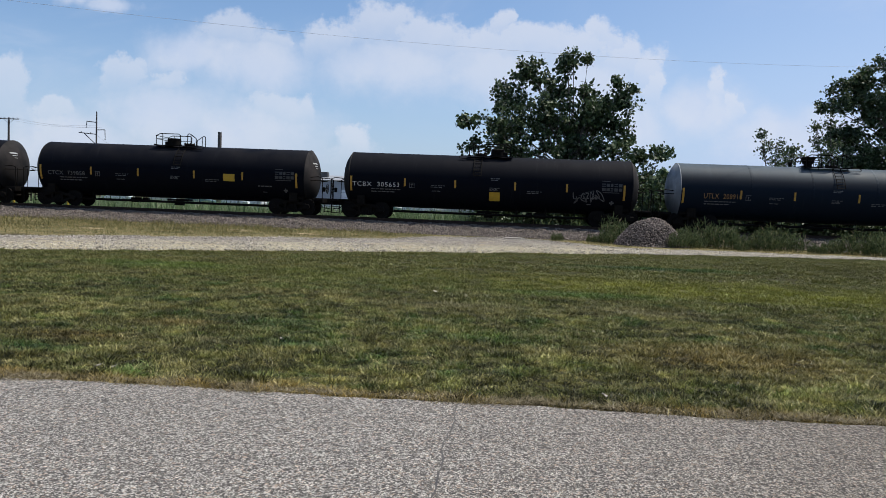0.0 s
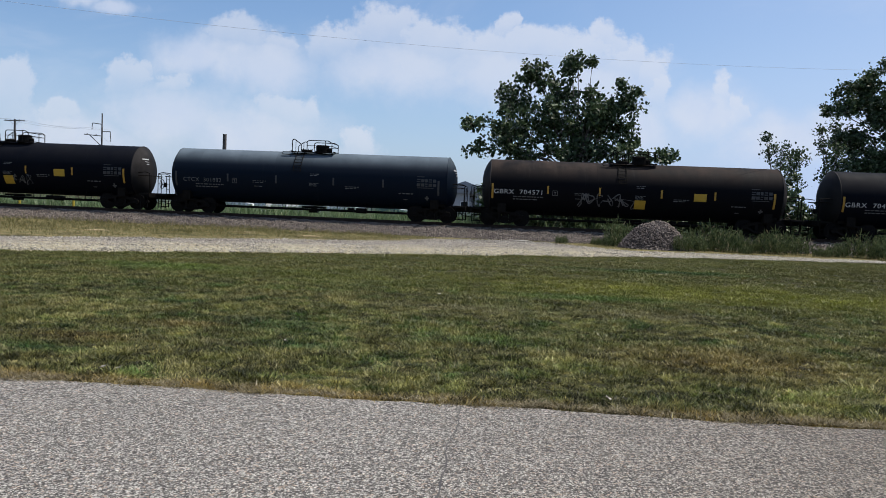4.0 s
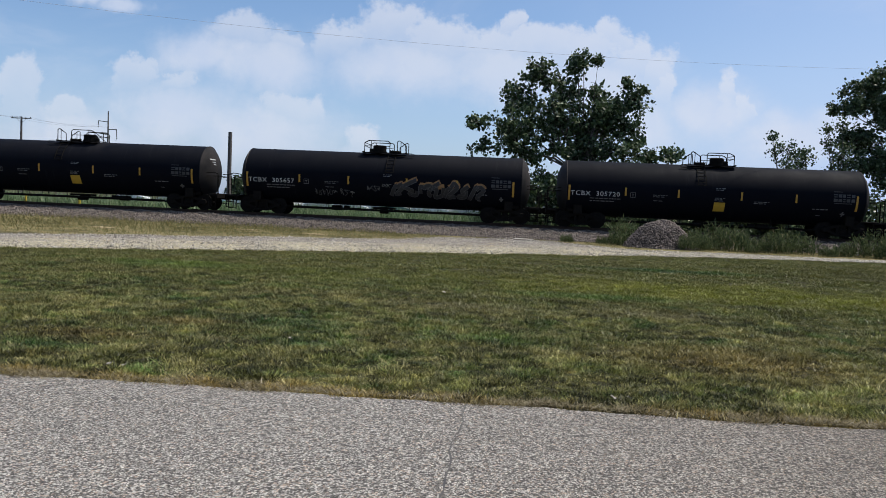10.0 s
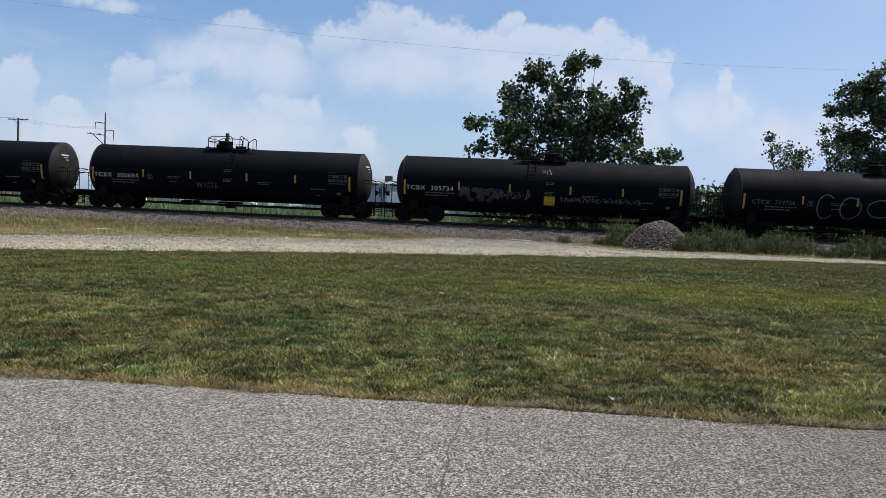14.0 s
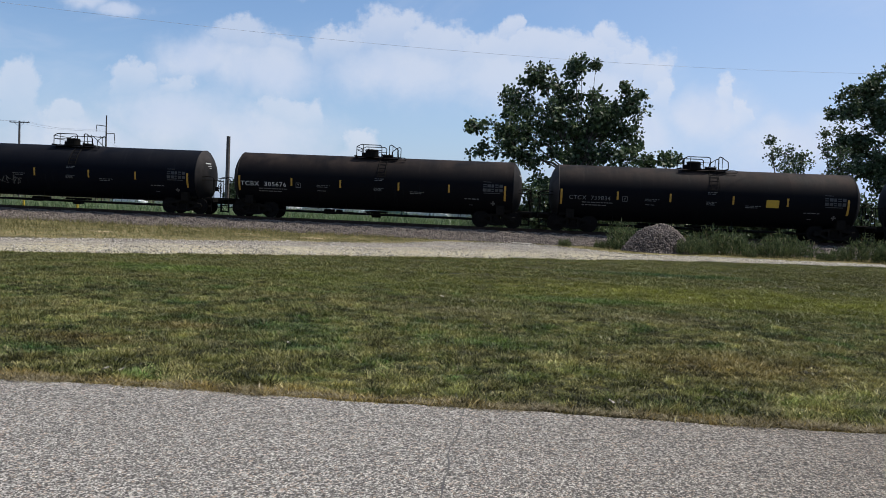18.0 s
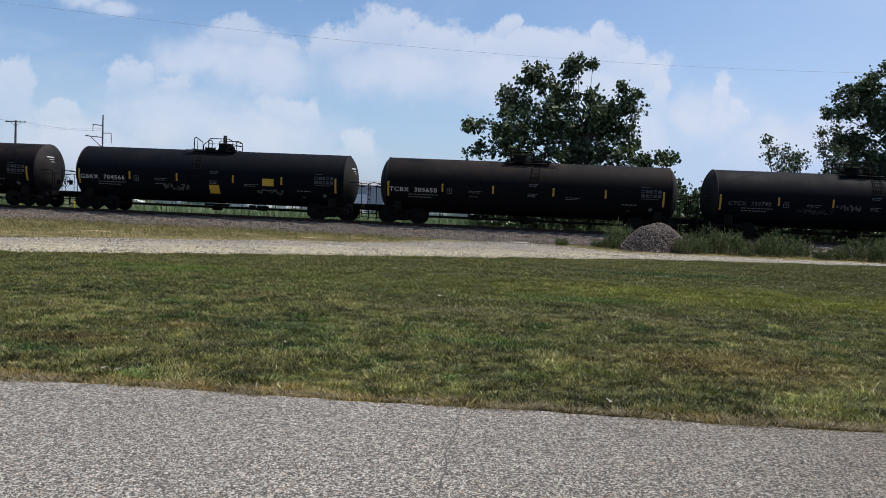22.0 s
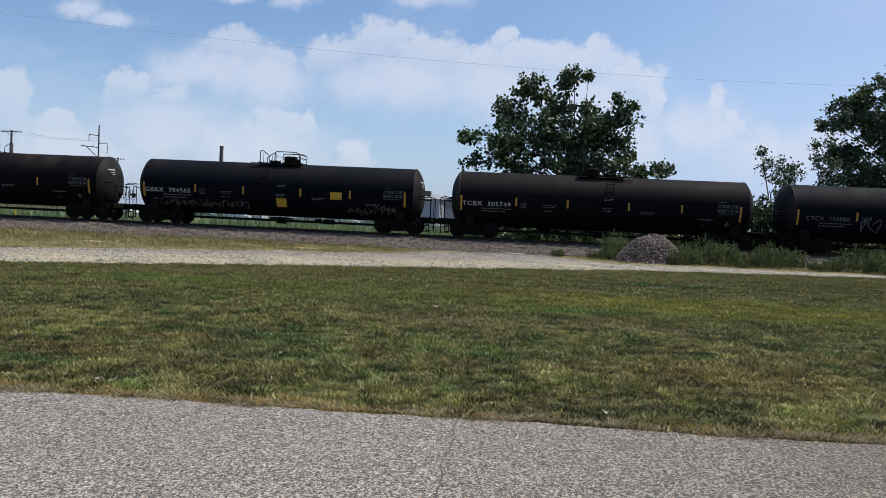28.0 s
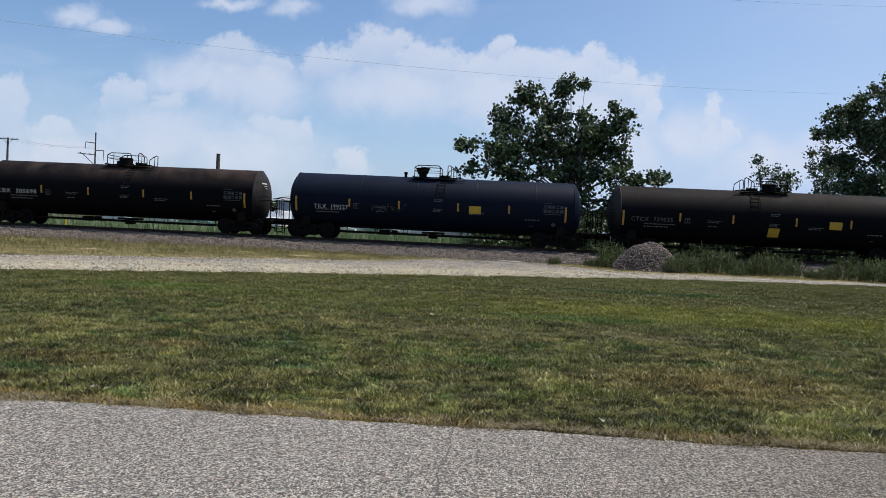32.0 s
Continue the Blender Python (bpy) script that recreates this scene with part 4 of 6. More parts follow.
def build_utilities():
    utility_pole(-81.6, 120, 13.0, .19, ((12.75, 1.75, 0),), "tall wooden utility pole with one crossarm")
    utility_pole(-79.2, 150, 11.1, .17, ((10.85, 1.4, 0),), "wooden utility pole with a single crossarm")
    # steel arm pole
    p = thing("transmission_pole", pose(-61.1, 110, 0), "slim transmission pole with braced side arms", "utility pole")
    bm = bmesh.new()
    rod(bm, (0, 0, -.3), (0, 0, 13.3), .17, .09, n=10)
    part("shaft", bm, "pole", p)
    for pts in (((-2.75, 0, 10.15), (.05, 0, 9.95)), ((-1.9, 0, 10.05), (-.1, 0, 8.5)), ((0, 0, 11.7), (-1.5, 0, 11.85), (-1.55, 0, 11.2)), ((0, 0, 10.6), (1.3, 0, 10.65), (1.35, 0, 9.5))):
        bm = bmesh.new()
        bent(bm, pts, .06)
        part("arm", bm, "steel", p)
    for at in ((-2.3, 0, 10.15), (-1.55, 0, 10.9), (1.35, 0, 9.2), (-.9, 0, 10.05)):
        insulator(p, at, .09)
    # bare post, thin lamp post and short pipes
    p = thing("wooden_post", pose(-30.75, 80, 0), "plain dark wooden post without crossarms", "post")
    bm = bmesh.new()
    rod(bm, (0, 0, -.3), (0, 0, 8.3), .24, .2, n=12)
    part("shaft", bm, "pole", p)
    bm = bmesh.new()
    rod(bm, (0, 0, 8.3), (0, 0, 8.34), .22, .2, n=12)
    part("cap", bm, "steel", p)
    p = thing("lamp_post", pose(-33.8, 75, 0), "thin grey steel lamp post", "lamp post")
    bm = bmesh.new()
    rod(bm, (0, 0, -.2), (0, 0, 5.4), .07, .05, n=8)
    part("shaft", bm, "steel", p)
    bm = bmesh.new()
    bent(bm, ((0, 0, 2.9), (.5, 0, 3.0)), .03)
    part("bracket", bm, "steel", p)
    for x, z in ((-33.1, 2.6), (-32.6, 2.15)):
        q = thing("vent_pipe", pose(x, 75, 0), "upright dark steel vent pipe", "pipe", "vent pipes")
        bm = bmesh.new()
        rod(bm, (0, 0, -.1), (0, 0, z), .09, n=8)
        rod(bm, (0, 0, z), (0, 0, z + .12), .12, .1, n=8)
        part("pipe", bm, "steel", q)
    for x in (-32.9, -29.1):
        q = thing("marker_post", pose(x, TRACK + 5.0, 0), "yellow marker post beside the crop field", "marker post", "yellow marker posts")
        bm = bmesh.new()
        rod(bm, (0, 0, -.1), (0, 0, 1.0), .075, n=10)
        part("post", bm, "post", q)
        bm = bmesh.new()
        rod(bm, (0, 0, 1.0), (0, 0, 1.08), .085, .05, n=10)
        part("cap", bm, "post", q)
    # wires
    for z, d in ((13.0, 0), (12.95, -1.5), (12.95, 1.5)):
        cable("power_cable", (-81.6 + d, 120, z), (-190 + d, 60, z + 1), 1.2, .012, "thin dark power cable between poles")
        cable("power_cable", (-81.6 + d, 120, z), (-61.1 + d * .6, 110, 11.3 - abs(d) * .2), .5, .012, "thin dark power cable between poles")
    cable("power_cable", (-61.1, 110, 9.9), (-79.2, 150, 10.9), .4, .012, "thin dark power cable between poles")
    # the near cable and the poles that carry it, beside the view
    a, b = Vector((-21.34, 30, 9.08)), Vector((20.45, 46, 10.42))
    way = (b - a).normalized()
    l, r = a - way * 14, b + way * 16
    cable("overhead_cable", l + Vector((0, 0, 1.15)), r + Vector((0, 0, .9)), 1.55, .0055, "single thin overhead cable crossing the sky")
    lift = Vector((0, 0, 6.63))
    cable("overhead_cable", l + lift, r + lift, 2.5, .0055, "single thin overhead cable crossing the sky")
    utility_pole(l.x, l.y, l.z + 6.8, .17, (), "wooden pole carrying the overhead cables")
    utility_pole(r.x, r.y, r.z + 6.8, .17, (), "wooden pole carrying the overhead cables")


def build_buildings():
    h = thing("warehouse", pose(-22.5, 121, 0), "long low grey metal warehouse with a shallow roof", "building")
    bm = bmesh.new()
    box(bm, (0, 0, 2.3), (24.5, 12, 4.6))
    part("wall", bm, "clad", h)
    bm = bmesh.new()
    v = [bm.verts.new(p) for p in ((-12.6, -6.3, 4.6), (12.6, -6.3, 4.6), (12.6, 6.3, 4.6), (-12.6, 6.3, 4.6), (-12.6, 0, 5.5), (12.6, 0, 5.5))]
    for f in ((0, 1, 5, 4), (2, 3, 4, 5), (0, 4, 3), (1, 2, 5), (0, 3, 2, 1)):
        bm.faces.new([v[i] for i in f])
    part("roof", bm, "roofing", h)
    for x in (-9, -1, 7):
        bm = bmesh.new()
        box(bm, (x, -6.04, 1.7), (3.2, .08, 3.0), bevel=.02)
        part("roller_door", bm, "offwhite", h)
        for z in (.7, 1.4, 2.1, 2.8):
            bm = bmesh.new()
            box(bm, (x, -6.09, z), (3.1, .03, .04))
            part("rib", bm, "clad", h)
    for x in (-6, 3, 10):
        bm = bmesh.new()
        box(bm, (x, -2.5, 5.5), (1.1, 1.1, .8), bevel=.04)
        part("roof_vent", bm, "steel", h)
    h = thing("office_building", pose(-7.5, 128, 0), "low grey building with a gabled roof", "building")
    bm = bmesh.new()
    box(bm, (0, 0, 1.9), (11, 9, 3.8))
    part("wall", bm, "clad", h)
    bm = bmesh.new()
    v = [bm.verts.new(p) for p in ((-5.8, -5, 3.8), (5.8, -5, 3.8), (5.8, 5, 3.8), (-5.8, 5, 3.8), (0, -5, 5.8), (0, 5, 5.8))]
    for f in ((0, 4, 5, 3), (1, 2, 5, 4), (0, 1, 4), (2, 3, 5), (0, 3, 2, 1)):
        bm.faces.new([v[i] for i in f])
    part("roof", bm, "roofing", h)
    for x in (-3.4, 0, 3.4):
        w = bmesh.new()
        box(w, (x, -4.53, 2.0), (1.3, .06, 1.1))
        w = part("window", w, "offwhite", h)
        g = bmesh.new()
        box(g, (x, -4.57, 2.0), (1.1, .04, .9))
        part("pane", g, "glass", w)
    q = thing("storage_cabinet", pose(-30.3, 92, 0), "tall white storage container at the yard's edge", "container")
    bm = bmesh.new()
    box(bm, (0, 0, 1.95), (1.5, 2.2, 3.7), bevel=.05)
    part("body", bm, "offwhite", q)
    bm = bmesh.new()
    box(bm, (0, 0, .06), (1.3, 2.0, .12))
    part("skid", bm, "steel", q)
    bm = bmesh.new()
    box(bm, (.35, -1.12, 1.95), (.65, .05, 3.3), bevel=.02)
    part("door", bm, "offwhite", q)
    k = thing("service_truck", pose(-28.7, 95, 0), "white service truck with a box body in the yard", "truck")
    bm = bmesh.new()
    box(bm, (0, 1.6, 1.75), (2.1, 3.4, 2.0), bevel=.06)
    part("box_body", bm, "offwhite", k)
    bm = bmesh.new()
    box(bm, (0, -1.0, 1.25), (1.95, 1.7, 1.3), bevel=.12)
    cab = part("cab", bm, "offwhite", k)
    bm = bmesh.new()
    box(bm, (0, -1.84, 1.5), (1.6, .05, .6), bevel=.02)
    part("windscreen", bm, "glass", cab)
    bm = bmesh.new()
    box(bm, (0, .6, .55), (1.7, 5.2, .2))
    part("chassis", bm, "steel", k)
    for s in (-1, 1):
        for y in (-1.0, 2.2):
            bm = bmesh.new()
            rod(bm, (s * .78, y, .42), (s * 1.0, y, .42), .42, n=16)
            part("wheel", bm, "rubber", k)
    t = thing("box_trailer", pose(-15.8, 104, 0), "white box trailer parked in the yard", "trailer")
    bm = bmesh.new()
    box(bm, (0, 0, 2.0), (2.4, 6.5, 2.4), bevel=.06)
    part("body", bm, "offwhite", t)
    for s in (-1, 1):
        for y in (-2.0, 1.8):
            bm = bmesh.new()
            rod(bm, (s * .95, y, .45), (s * 1.18, y, .45), .45, n=16)
            part("wheel", bm, "rubber", t)
    # parked cars
    cols = ("offwhite", "carsilver", "carblue", "offwhite", "offwhite", "carsilver", "offwhite", "carblue")
    for i in range(13):
        car(-50.5 + i * 4.9 + (i % 3) * .4, 97 + (i % 2) * 1.5, cols[i % 8])


def car(x, y, colour):
    words = {"offwhite": "white", "carsilver": "silver", "carblue": "dark teal"}[colour]
    c = thing("parked_car", pose(x, y, 0), words + " car parked in the yard beyond the field", "car", "parked cars")
    bm = bmesh.new()
    prof = [(-2.2, .35), (-2.25, .75), (-2.1, .95), (-1.5, 1.0), (-.9, 1.45), (.7, 1.48), (1.35, 1.02), (2.1, .9), (2.25, .65), (2.2, .35)]
    a = [bm.verts.new((px, -.85 + (.14 if pz > 1.2 else 0), pz)) for px, pz in prof]
    b = [bm.verts.new((px, .85 - (.14 if pz > 1.2 else 0), pz)) for px, pz in prof]
    bm.faces.new(a)
    bm.faces.new(b[::-1])
    for i in range(len(prof)):
        j = (i + 1) % len(prof)
        bm.faces.new((a[j], a[i], b[i], b[j]))
    part("body", bm, colour, c)
    for s in (-1, 1):
        bm = bmesh.new()
        v = [bm.verts.new((px, s * (.875 - .1 * (pz > 1.2)), pz)) for px, pz in ((-1.35, 1.04), (-.88, 1.38), (.66, 1.4), (1.15, 1.04))]
        bm.faces.new(v if s < 0 else v[::-1])
        part("side_window", bm, "glass", c)
        for wx in (-1.35, 1.4):
            bm = bmesh.new()
            rod(bm, (wx, s * .68, .32), (wx, s * .88, .32), .32, n=16)
            part("wheel", bm, "rubber", c)


def build_litter():
    """Fallen leaves and scraps on the lawn's edge, and a slab on the gravel."""
    for x, y, z, r in ((-3.52, 6.40, .05, .042), (-3.40, 6.45, .05, .034), (.88, 6.42, .05, .038), (1.02, 6.45, .05, .03), (1.65, 15.2, .05, .05), (-1.2, 13.5, .04, .05), (-2.4, 8.2, .04, .03)):
        bm = bmesh.new()
        v = [bm.verts.new((x + r * math.cos(a) * random.uniform(.6, 1.1), y + r * .8 * math.sin(a) * random.uniform(.6, 1.1), z + random.uniform(0, .035))) for a in (0, 1.1, 2.0, 3.1, 4.2, 5.2)]
        c = bm.verts.new((x, y, z + .012))
        for a, b in zip(v, v[1:] + v[:1]):
            bm.faces.new((c, a, b))
        tagged(part("fallen_leaf", bm, "litter"), "pale curled fallen leaf lying in the grass", "fallen leaf", "fallen leaves")
    bm = bmesh.new()
    box(bm, (.45, 38.2, .05), (1.0, .5, .09), .1, .02)
    tagged(part("concrete_slab", bm, "litter"), "flat pale concrete slab lying on the gravel", "slab")
    for x, y, r in ((14.4, 39.2, .2), (15.0, 39.0, .13), (16.6, 38.9, .16)):
        bm = bmesh.new()
        bmesh.ops.create_icosphere(bm, subdivisions=1, radius=r, matrix=pose(x, y, r * .5))
        for q in bm.verts:
            q.co += Vector((random.uniform(-.3, .3), random.uniform(-.3, .3), random.uniform(-.3, .2))) * r
        tagged(part("pale_rock", bm, "litter"), "pale broken rock among the weeds", "rock", "pale rocks")


# ---- the train ----
PITCH, FIRST = 18.2, -39.05
LONG, RAD, DOME, MID = 16.6, 1.53, 0.47, 2.195
BOGIE, WHEEL = 6.95, 0.47
HALF = LONG / 2 - DOME
# slack in the couplings: car, metres
SLACK = ((0, .03), (6, -.05), (7, -.2), (8, .2), (9, .1), (12, -.12), (13, 0), (14, -.1), (15, .15), (16, 0), (18, -.04), (20, .24), (22, .07), (24, -.07), (25, .18), (26, .24), (27, .09), (28, -.07),
         (30, -.21), (31, -.28), (32, 0), (33, .16), (34, .17), (35, 0), (36, -.1), (37, -.22), (38, -.38), (39, -.42))
# distance run by the train: seconds, metres
RUN = [(0, -1.61), (1, 19.26), (1.5, 29.65), (2, 39.93), (2.5, 50.12), (3, 60.40), (3.5, 71.00), (5.5, 112.54), (6, 122.86), (6.5, 133.08),
       (7, 143.30), (7.5, 153.58), (8, 163.81), (8.5, 174.06), (9, 184.28), (10.5, 215.64), (11, 226.06), (11.5, 236.30), (12, 246.57), (12.5, 256.14),
       (13, 266.37), (13.5, 276.60), (14.5, 297.31), (16.5, 338.67), (17, 349.02), (17.5, 359.22), (18, 369.35), (18.5, 379.61), (19, 389.80), (19.5, 399.95),
       (20, 410.22), (20.5, 421.05), (21, 431.29), (21.5, 441.50), (22, 451.65), (22.5, 461.87), (23, 472.13), (23.5, 482.45), (24, 492.60), (24.5, 502.81),
       (25, 512.97), (25.5, 522.45), (27.5, 564.61), (28, 574.83), (28.5, 584.97), (29, 595.19), (29.5, 605.35), (30, 615.50), (30.5, 625.72), (31, 635.73),
       (31.5, 646.00), (32, 656.21)]
# number stencil, which side shows (R: housing to the right of the ladder), placards (L low, M middle), jacket
CARS = """TCBX 305661 R L black
CTCX 739858 L M black
TCBX 305653 R L black
UTLX 208910 L U grey
CTCX 739800 L M black
CTCX 739738 R LM black
CTCX 301882 R - slate
GBRX 704571 R LM dusty
GBRX 704591 R LM black
CTCX 739850 R LM black
CTCX 739839 R LM black
TCBX 305662 R L black
TCBX 305680 R L black
TCBX 305657 L - black
TCBX 305720 R L black
GBRX 704563 R LM black
CTCX 739740 R LM black
TCBX 305694 L - black
TCBX 305734 R L black
CTCX 739756 L M black
TCBX 305655 R L black
TCBX 305646 L - black
TCBX 305676 L - dusty
CTCX 739834 L M dusty
CTCX 739807 L M dusty
TCBX 305697 L - dusty
GBRX 704566 R LM black
TCBX 305650 L - dusty
CTCX 739790 L M black
CTCX 739775 L M dusty
GBRX 704576 L M black
CTCX 739874 L M black
TCBX 305693 L - dusty
GBRX 704565 R LM black
TCBX 305749 L - dusty
CTCX 739888 R LM black
CTCX 739784 R LM dusty
TCBX 305698 L - dusty
TILX 199527 L T blue
CTCX 739635 R LM dusty""".split("\n")
# sprayed marks: car, from and to along the tank, height of the middle, letter height, colour
SPRAY = ((0, 11.4, 13.6, 1.38, 0.5, "w"), (2, 12.8, 14.4, 1.63, 0.75, "w"), (5, 3.5, 4.8, 1.83, 0.5, "w"), (5, 8.9, 9.8, 1.48, 0.6, "w"), (7, 5.2, 8.5, 1.58, 0.8, "w"), (8, 14.06, 15.07, 1.6, 0.4, "w"),
         (8, 15.5, 16.2, 0.98, 0.22, "w"), (9, 4.04, 5.63, 1.6, 0.5, "w"), (9, 8.07, 8.78, 2.23, 0.6, "w"), (9, 9.26, 11.28, 1.44, 0.25, "w"), (9, 12.04, 13.14, 1.52, 0.58, "w"), (13, 4.5, 5.7, 1.33, 0.38, "w"),
         (13, 6, 6.9, 1.34, 0.48, "w"), (13, 7.5, 8.3, 1.66, 0.33, "w"), (15, 12.3, 13.5, 1.58, 0.9, "w"), (18, 5.6, 7.56, 1.69, 0.5, "w"), (18, 8.2, 8.7, 3.02, 0.3, "w"),
         (18, 9.2, 13.6, 1.55, 0.3, "w"), (20, 3.4, 5.1, 1.38, 0.3, "w"), (21, 4, 5.4, 1.53, 0.5, "w"), (24, 6.2, 7.4, 1.58, 0.3, "w"), (25, 9.9, 11.2, 1.68, 0.25, "w"), (26, 5.6, 7.2, 1.48, 0.4, "w"), (26, 11, 12.6, 1.43, 0.4, "w"),
         (28, 6.6, 7.9, 1.86, 0.32, "w"), (28, 4.6, 6.4, 1.6, 0.3, "g"), (28, 10.3, 12.7, 1.45, 0.35, "g"), (33, 1, 6.8, 1.23, 0.45, "w"), (33, 12.4, 15.2, 1.23, 0.5, "w"), (35, 3.5, 4.8, 1.63, 1, "w"), (38, 4.87, 6.84, 1.88, 0.5, "g"))
WORDS = ((8, "H20", 9.44, 1.19, 1.3, .65), (8, "H20", 12.64, 1.29, 1.42, .58), (17, "WHITE", 6.75, 1.38, 1.25, .30))
# filled letters: car, from, to, foot, head, how many, fill, halo
MURALS = ((13, 8.8, 14.0, 1.22, 2.18, 7, "g", "y"), (18, 3.74, 5.56, 1.23, 2.08, 3, "g", ""), (29, 10.66, 13.93, 1.0, 1.78, 5, "b", "p"))


def stand(i):
    """Place of a car along the track before the run."""
    return FIRST + i * PITCH + float(np.interp(i, [k for k, _ in SLACK], [v for _, v in SLACK]))


def skin(z, off=.006):
    return -math.sqrt(max(RAD ** 2 - (z - MID) ** 2, .01)) - off


def patch(bm, x0, x1, z0, z1, off=.006, n=4, side=1):
    """A thin plate lying on the tank's side. x from the tank's end."""
    x0, x1 = x0 - LONG / 2, x1 - LONG / 2
    rows = []
    for k in range(n + 1):
        z = z0 + (z1 - z0) * k / n
        y = skin(z, off) * side
        rows.append((bm.verts.new((x0 * side, y, z)), bm.verts.new((x1 * side, y, z))))
    for (a, b), (c, d) in zip(rows, rows[1:]):
        bm.faces.new((a, b, d, c))


def shared(name, build, material):
    bm = bmesh.new()
    build(bm)
    bm.normal_update()
    me = bpy.data.meshes.new(name)
    bm.to_mesh(me)
    bm.free()
    me.materials.append(MAT[material])
    return me


def round_off(me):
    me.polygons.foreach_set("use_smooth", [True] * len(me.polygons))
    return me


def head_outline():
    """Domed end with a rim: from the rim to the axis."""
    out = [(-.03, RAD - .03), (-.03, RAD + .012), (.02, RAD + .012), (.03, RAD - .012)]
    for k in range(1, 15):
        r = 1 - k / 14
        out.append((.03 + (DOME - .03) * (1 - r ** 3.0), (RAD - .012) * r))
    return out


def make_meshes():
    m = {}
    m["tank"] = round_off(shared("tank", lambda bm: lathe_x(bm, [(-HALF, RAD), (0, RAD), (HALF, RAD)], 56), "black"))

    def head(bm):
        lathe_x(bm, head_outline()[:4], 56)
        lathe_x(bm, head_outline()[3:], 56)
    m["head"] = round_off(shared("tank_head", head, "black"))

    def seam(bm):
        ring = [(-.05, RAD - .01), (-.05, RAD + .004), (-.03, RAD + .009), (.03, RAD + .009), (.05, RAD + .004), (.05, RAD - .01)]
        lathe_x(bm, ring, 40)
    m["seam"] = shared("seam_band", seam, "black")

    def sill(bm):
        box(bm, (-.65, 0, .82), (3.5, .62, .36), bevel=.02)
        box(bm, (.72, 0, .92), (.55, 2.9, .10), bevel=.01)
        box(bm, (.98, 0, .86), (.05, 2.9, .24))
        for s in (-1, 1):
            box(bm, (-.55, s * .62, 1.02), (.75, .75, .28))
            box(bm, (-.75, s * 1.05, 1.0), (.45, .5, .5))
    m["sill"] = shared("stub_sill", sill, "iron")

    def coupler(bm):
        box(bm, (.2, 0, .82), (.75, .14, .16), bevel=.02)
        box(bm, (.52, -.06, .82), (.20, .30, .28), bevel=.04)
        box(bm, (.60, .14, .82), (.16, .10, .26), bevel=.02)
        bent(bm, ((-.1, -.35, .72), (.15, -.38, .45), (.5, -.30, .42)), .028, 5)
    m["coupler"] = shared("coupler", coupler, "iron")

    def end_ladder(y):
        def build(bm):
            bent(bm, ((.86, y, .95), (.86, y, 2.12), (.60, y * .97, 2.2), (.15, y * .95, 2.15)), .022, 6)
            for z in (1.25, 1.55, 1.85):
                rod(bm, (.86, y, z), (.80, y * .78, z), .014, n=5)
            rod(bm, (.80, y * .78, .95), (.80, y * .78, 2.05), .02, n=5)
        return build
    m["end_ladder"] = [shared("end_ladder", end_ladder(y), "iron") for y in (-1.3, 1.3)]

    def end_rail(bm):
        bent(bm, ((.15, -1.24, 1.98), (.62, -.9, 2.0), (.72, 0, 2.0), (.62, .9, 2.0), (.15, 1.24, 1.98)), .022, 6)
    m["end_rail"] = shared("end_handrail", end_rail, "iron")

    def step(bm):
        for x in (-.22, .22):
            box(bm, (x, 0, .55), (.05, .04, .75))
        for z in (.22, .55):
            box(bm, (0, 0, z), (.45, .06, .04))
    m["step"] = shared("sill_step", step, "iron")

    def brake(bm):
        for k in range(16):
            a, b = k * math.tau / 16, (k + 1) * math.tau / 16
            rod(bm, (0, .28 * math.cos(a), .28 * math.sin(a)), (0, .28 * math.cos(b), .28 * math.sin(b)), .018, n=5)
        for k in range(5):
            a = k * math.tau / 5
            rod(bm, (0, 0, 0), (0, .28 * math.cos(a), .28 * math.sin(a)), .014, n=5)
        rod(bm, (-.25, 0, 0), (.03, 0, 0), .03, n=8)
        box(bm, (-.2, 0, -.05), (.14, .2, .26), bevel=.02)
    m["brake"] = shared("brake_wheel", brake, "iron")

    def frame_side(bm):
        for s in (-1, 1):
            box(bm, (s * .89, 0, .50), (.34, .16, .26), bevel=.03)
            rod(bm, (s * .98, -.085, .47), (s * .98, .085, .47), .13, n=10)
        for s in (-1, 1):
            a = Vector((s * .80, 0, .60))
            b = Vector((s * .30, 0, .70))
            for u in range(6):
                box(bm, a.lerp(b, u / 5), (.16, .15, .15))
            c, d = Vector((s * .75, 0, .42)), Vector((s * .32, 0, .22))
            for u in range(6):
                box(bm, c.lerp(d, u / 5), (.14, .15, .12))
            box(bm, (s * .30, 0, .46), (.12, .16, .40))
        box(bm, (0, 0, .73), (.75, .17, .12), bevel=.02)
        box(bm, (0, 0, .20), (.75, .19, .10), bevel=.02)
    m["side"] = shared("side_frame", frame_side, "iron")

    def springs(bm):
        prof = [(.25 + k * .0225, .075 if k % 2 else .055) for k in range(13)]
        rings = [[bm.verts.new((sx * (w + .15), sy * w, z)) for sx, sy in ((-1, -1), (1, -1), (1, 1), (-1, 1))] for z, w in prof]
        for p, q in zip(rings, rings[1:]):
            for i in range(4):
                bm.faces.new((p[i], p[(i + 1) % 4], q[(i + 1) % 4], q[i]))
        bm.faces.new(rings[0][::-1])
        bm.faces.new(rings[-1])
    def beam(bm):
        for s in (-1, 1):
            box(bm, (s * .36, 0, .40), (.10, 1.5, .14), bevel=.02)
            for y in (-.75, .75):
                box(bm, (s * .40, y, .46), (.12, .12, .34), bevel=.02)
        box(bm, (0, 0, .36), (.8, .12, .10))
    m["beam"] = shared("brake_beam", beam, "iron")
    m["spring"] = shared("spring_nest", springs, "iron")
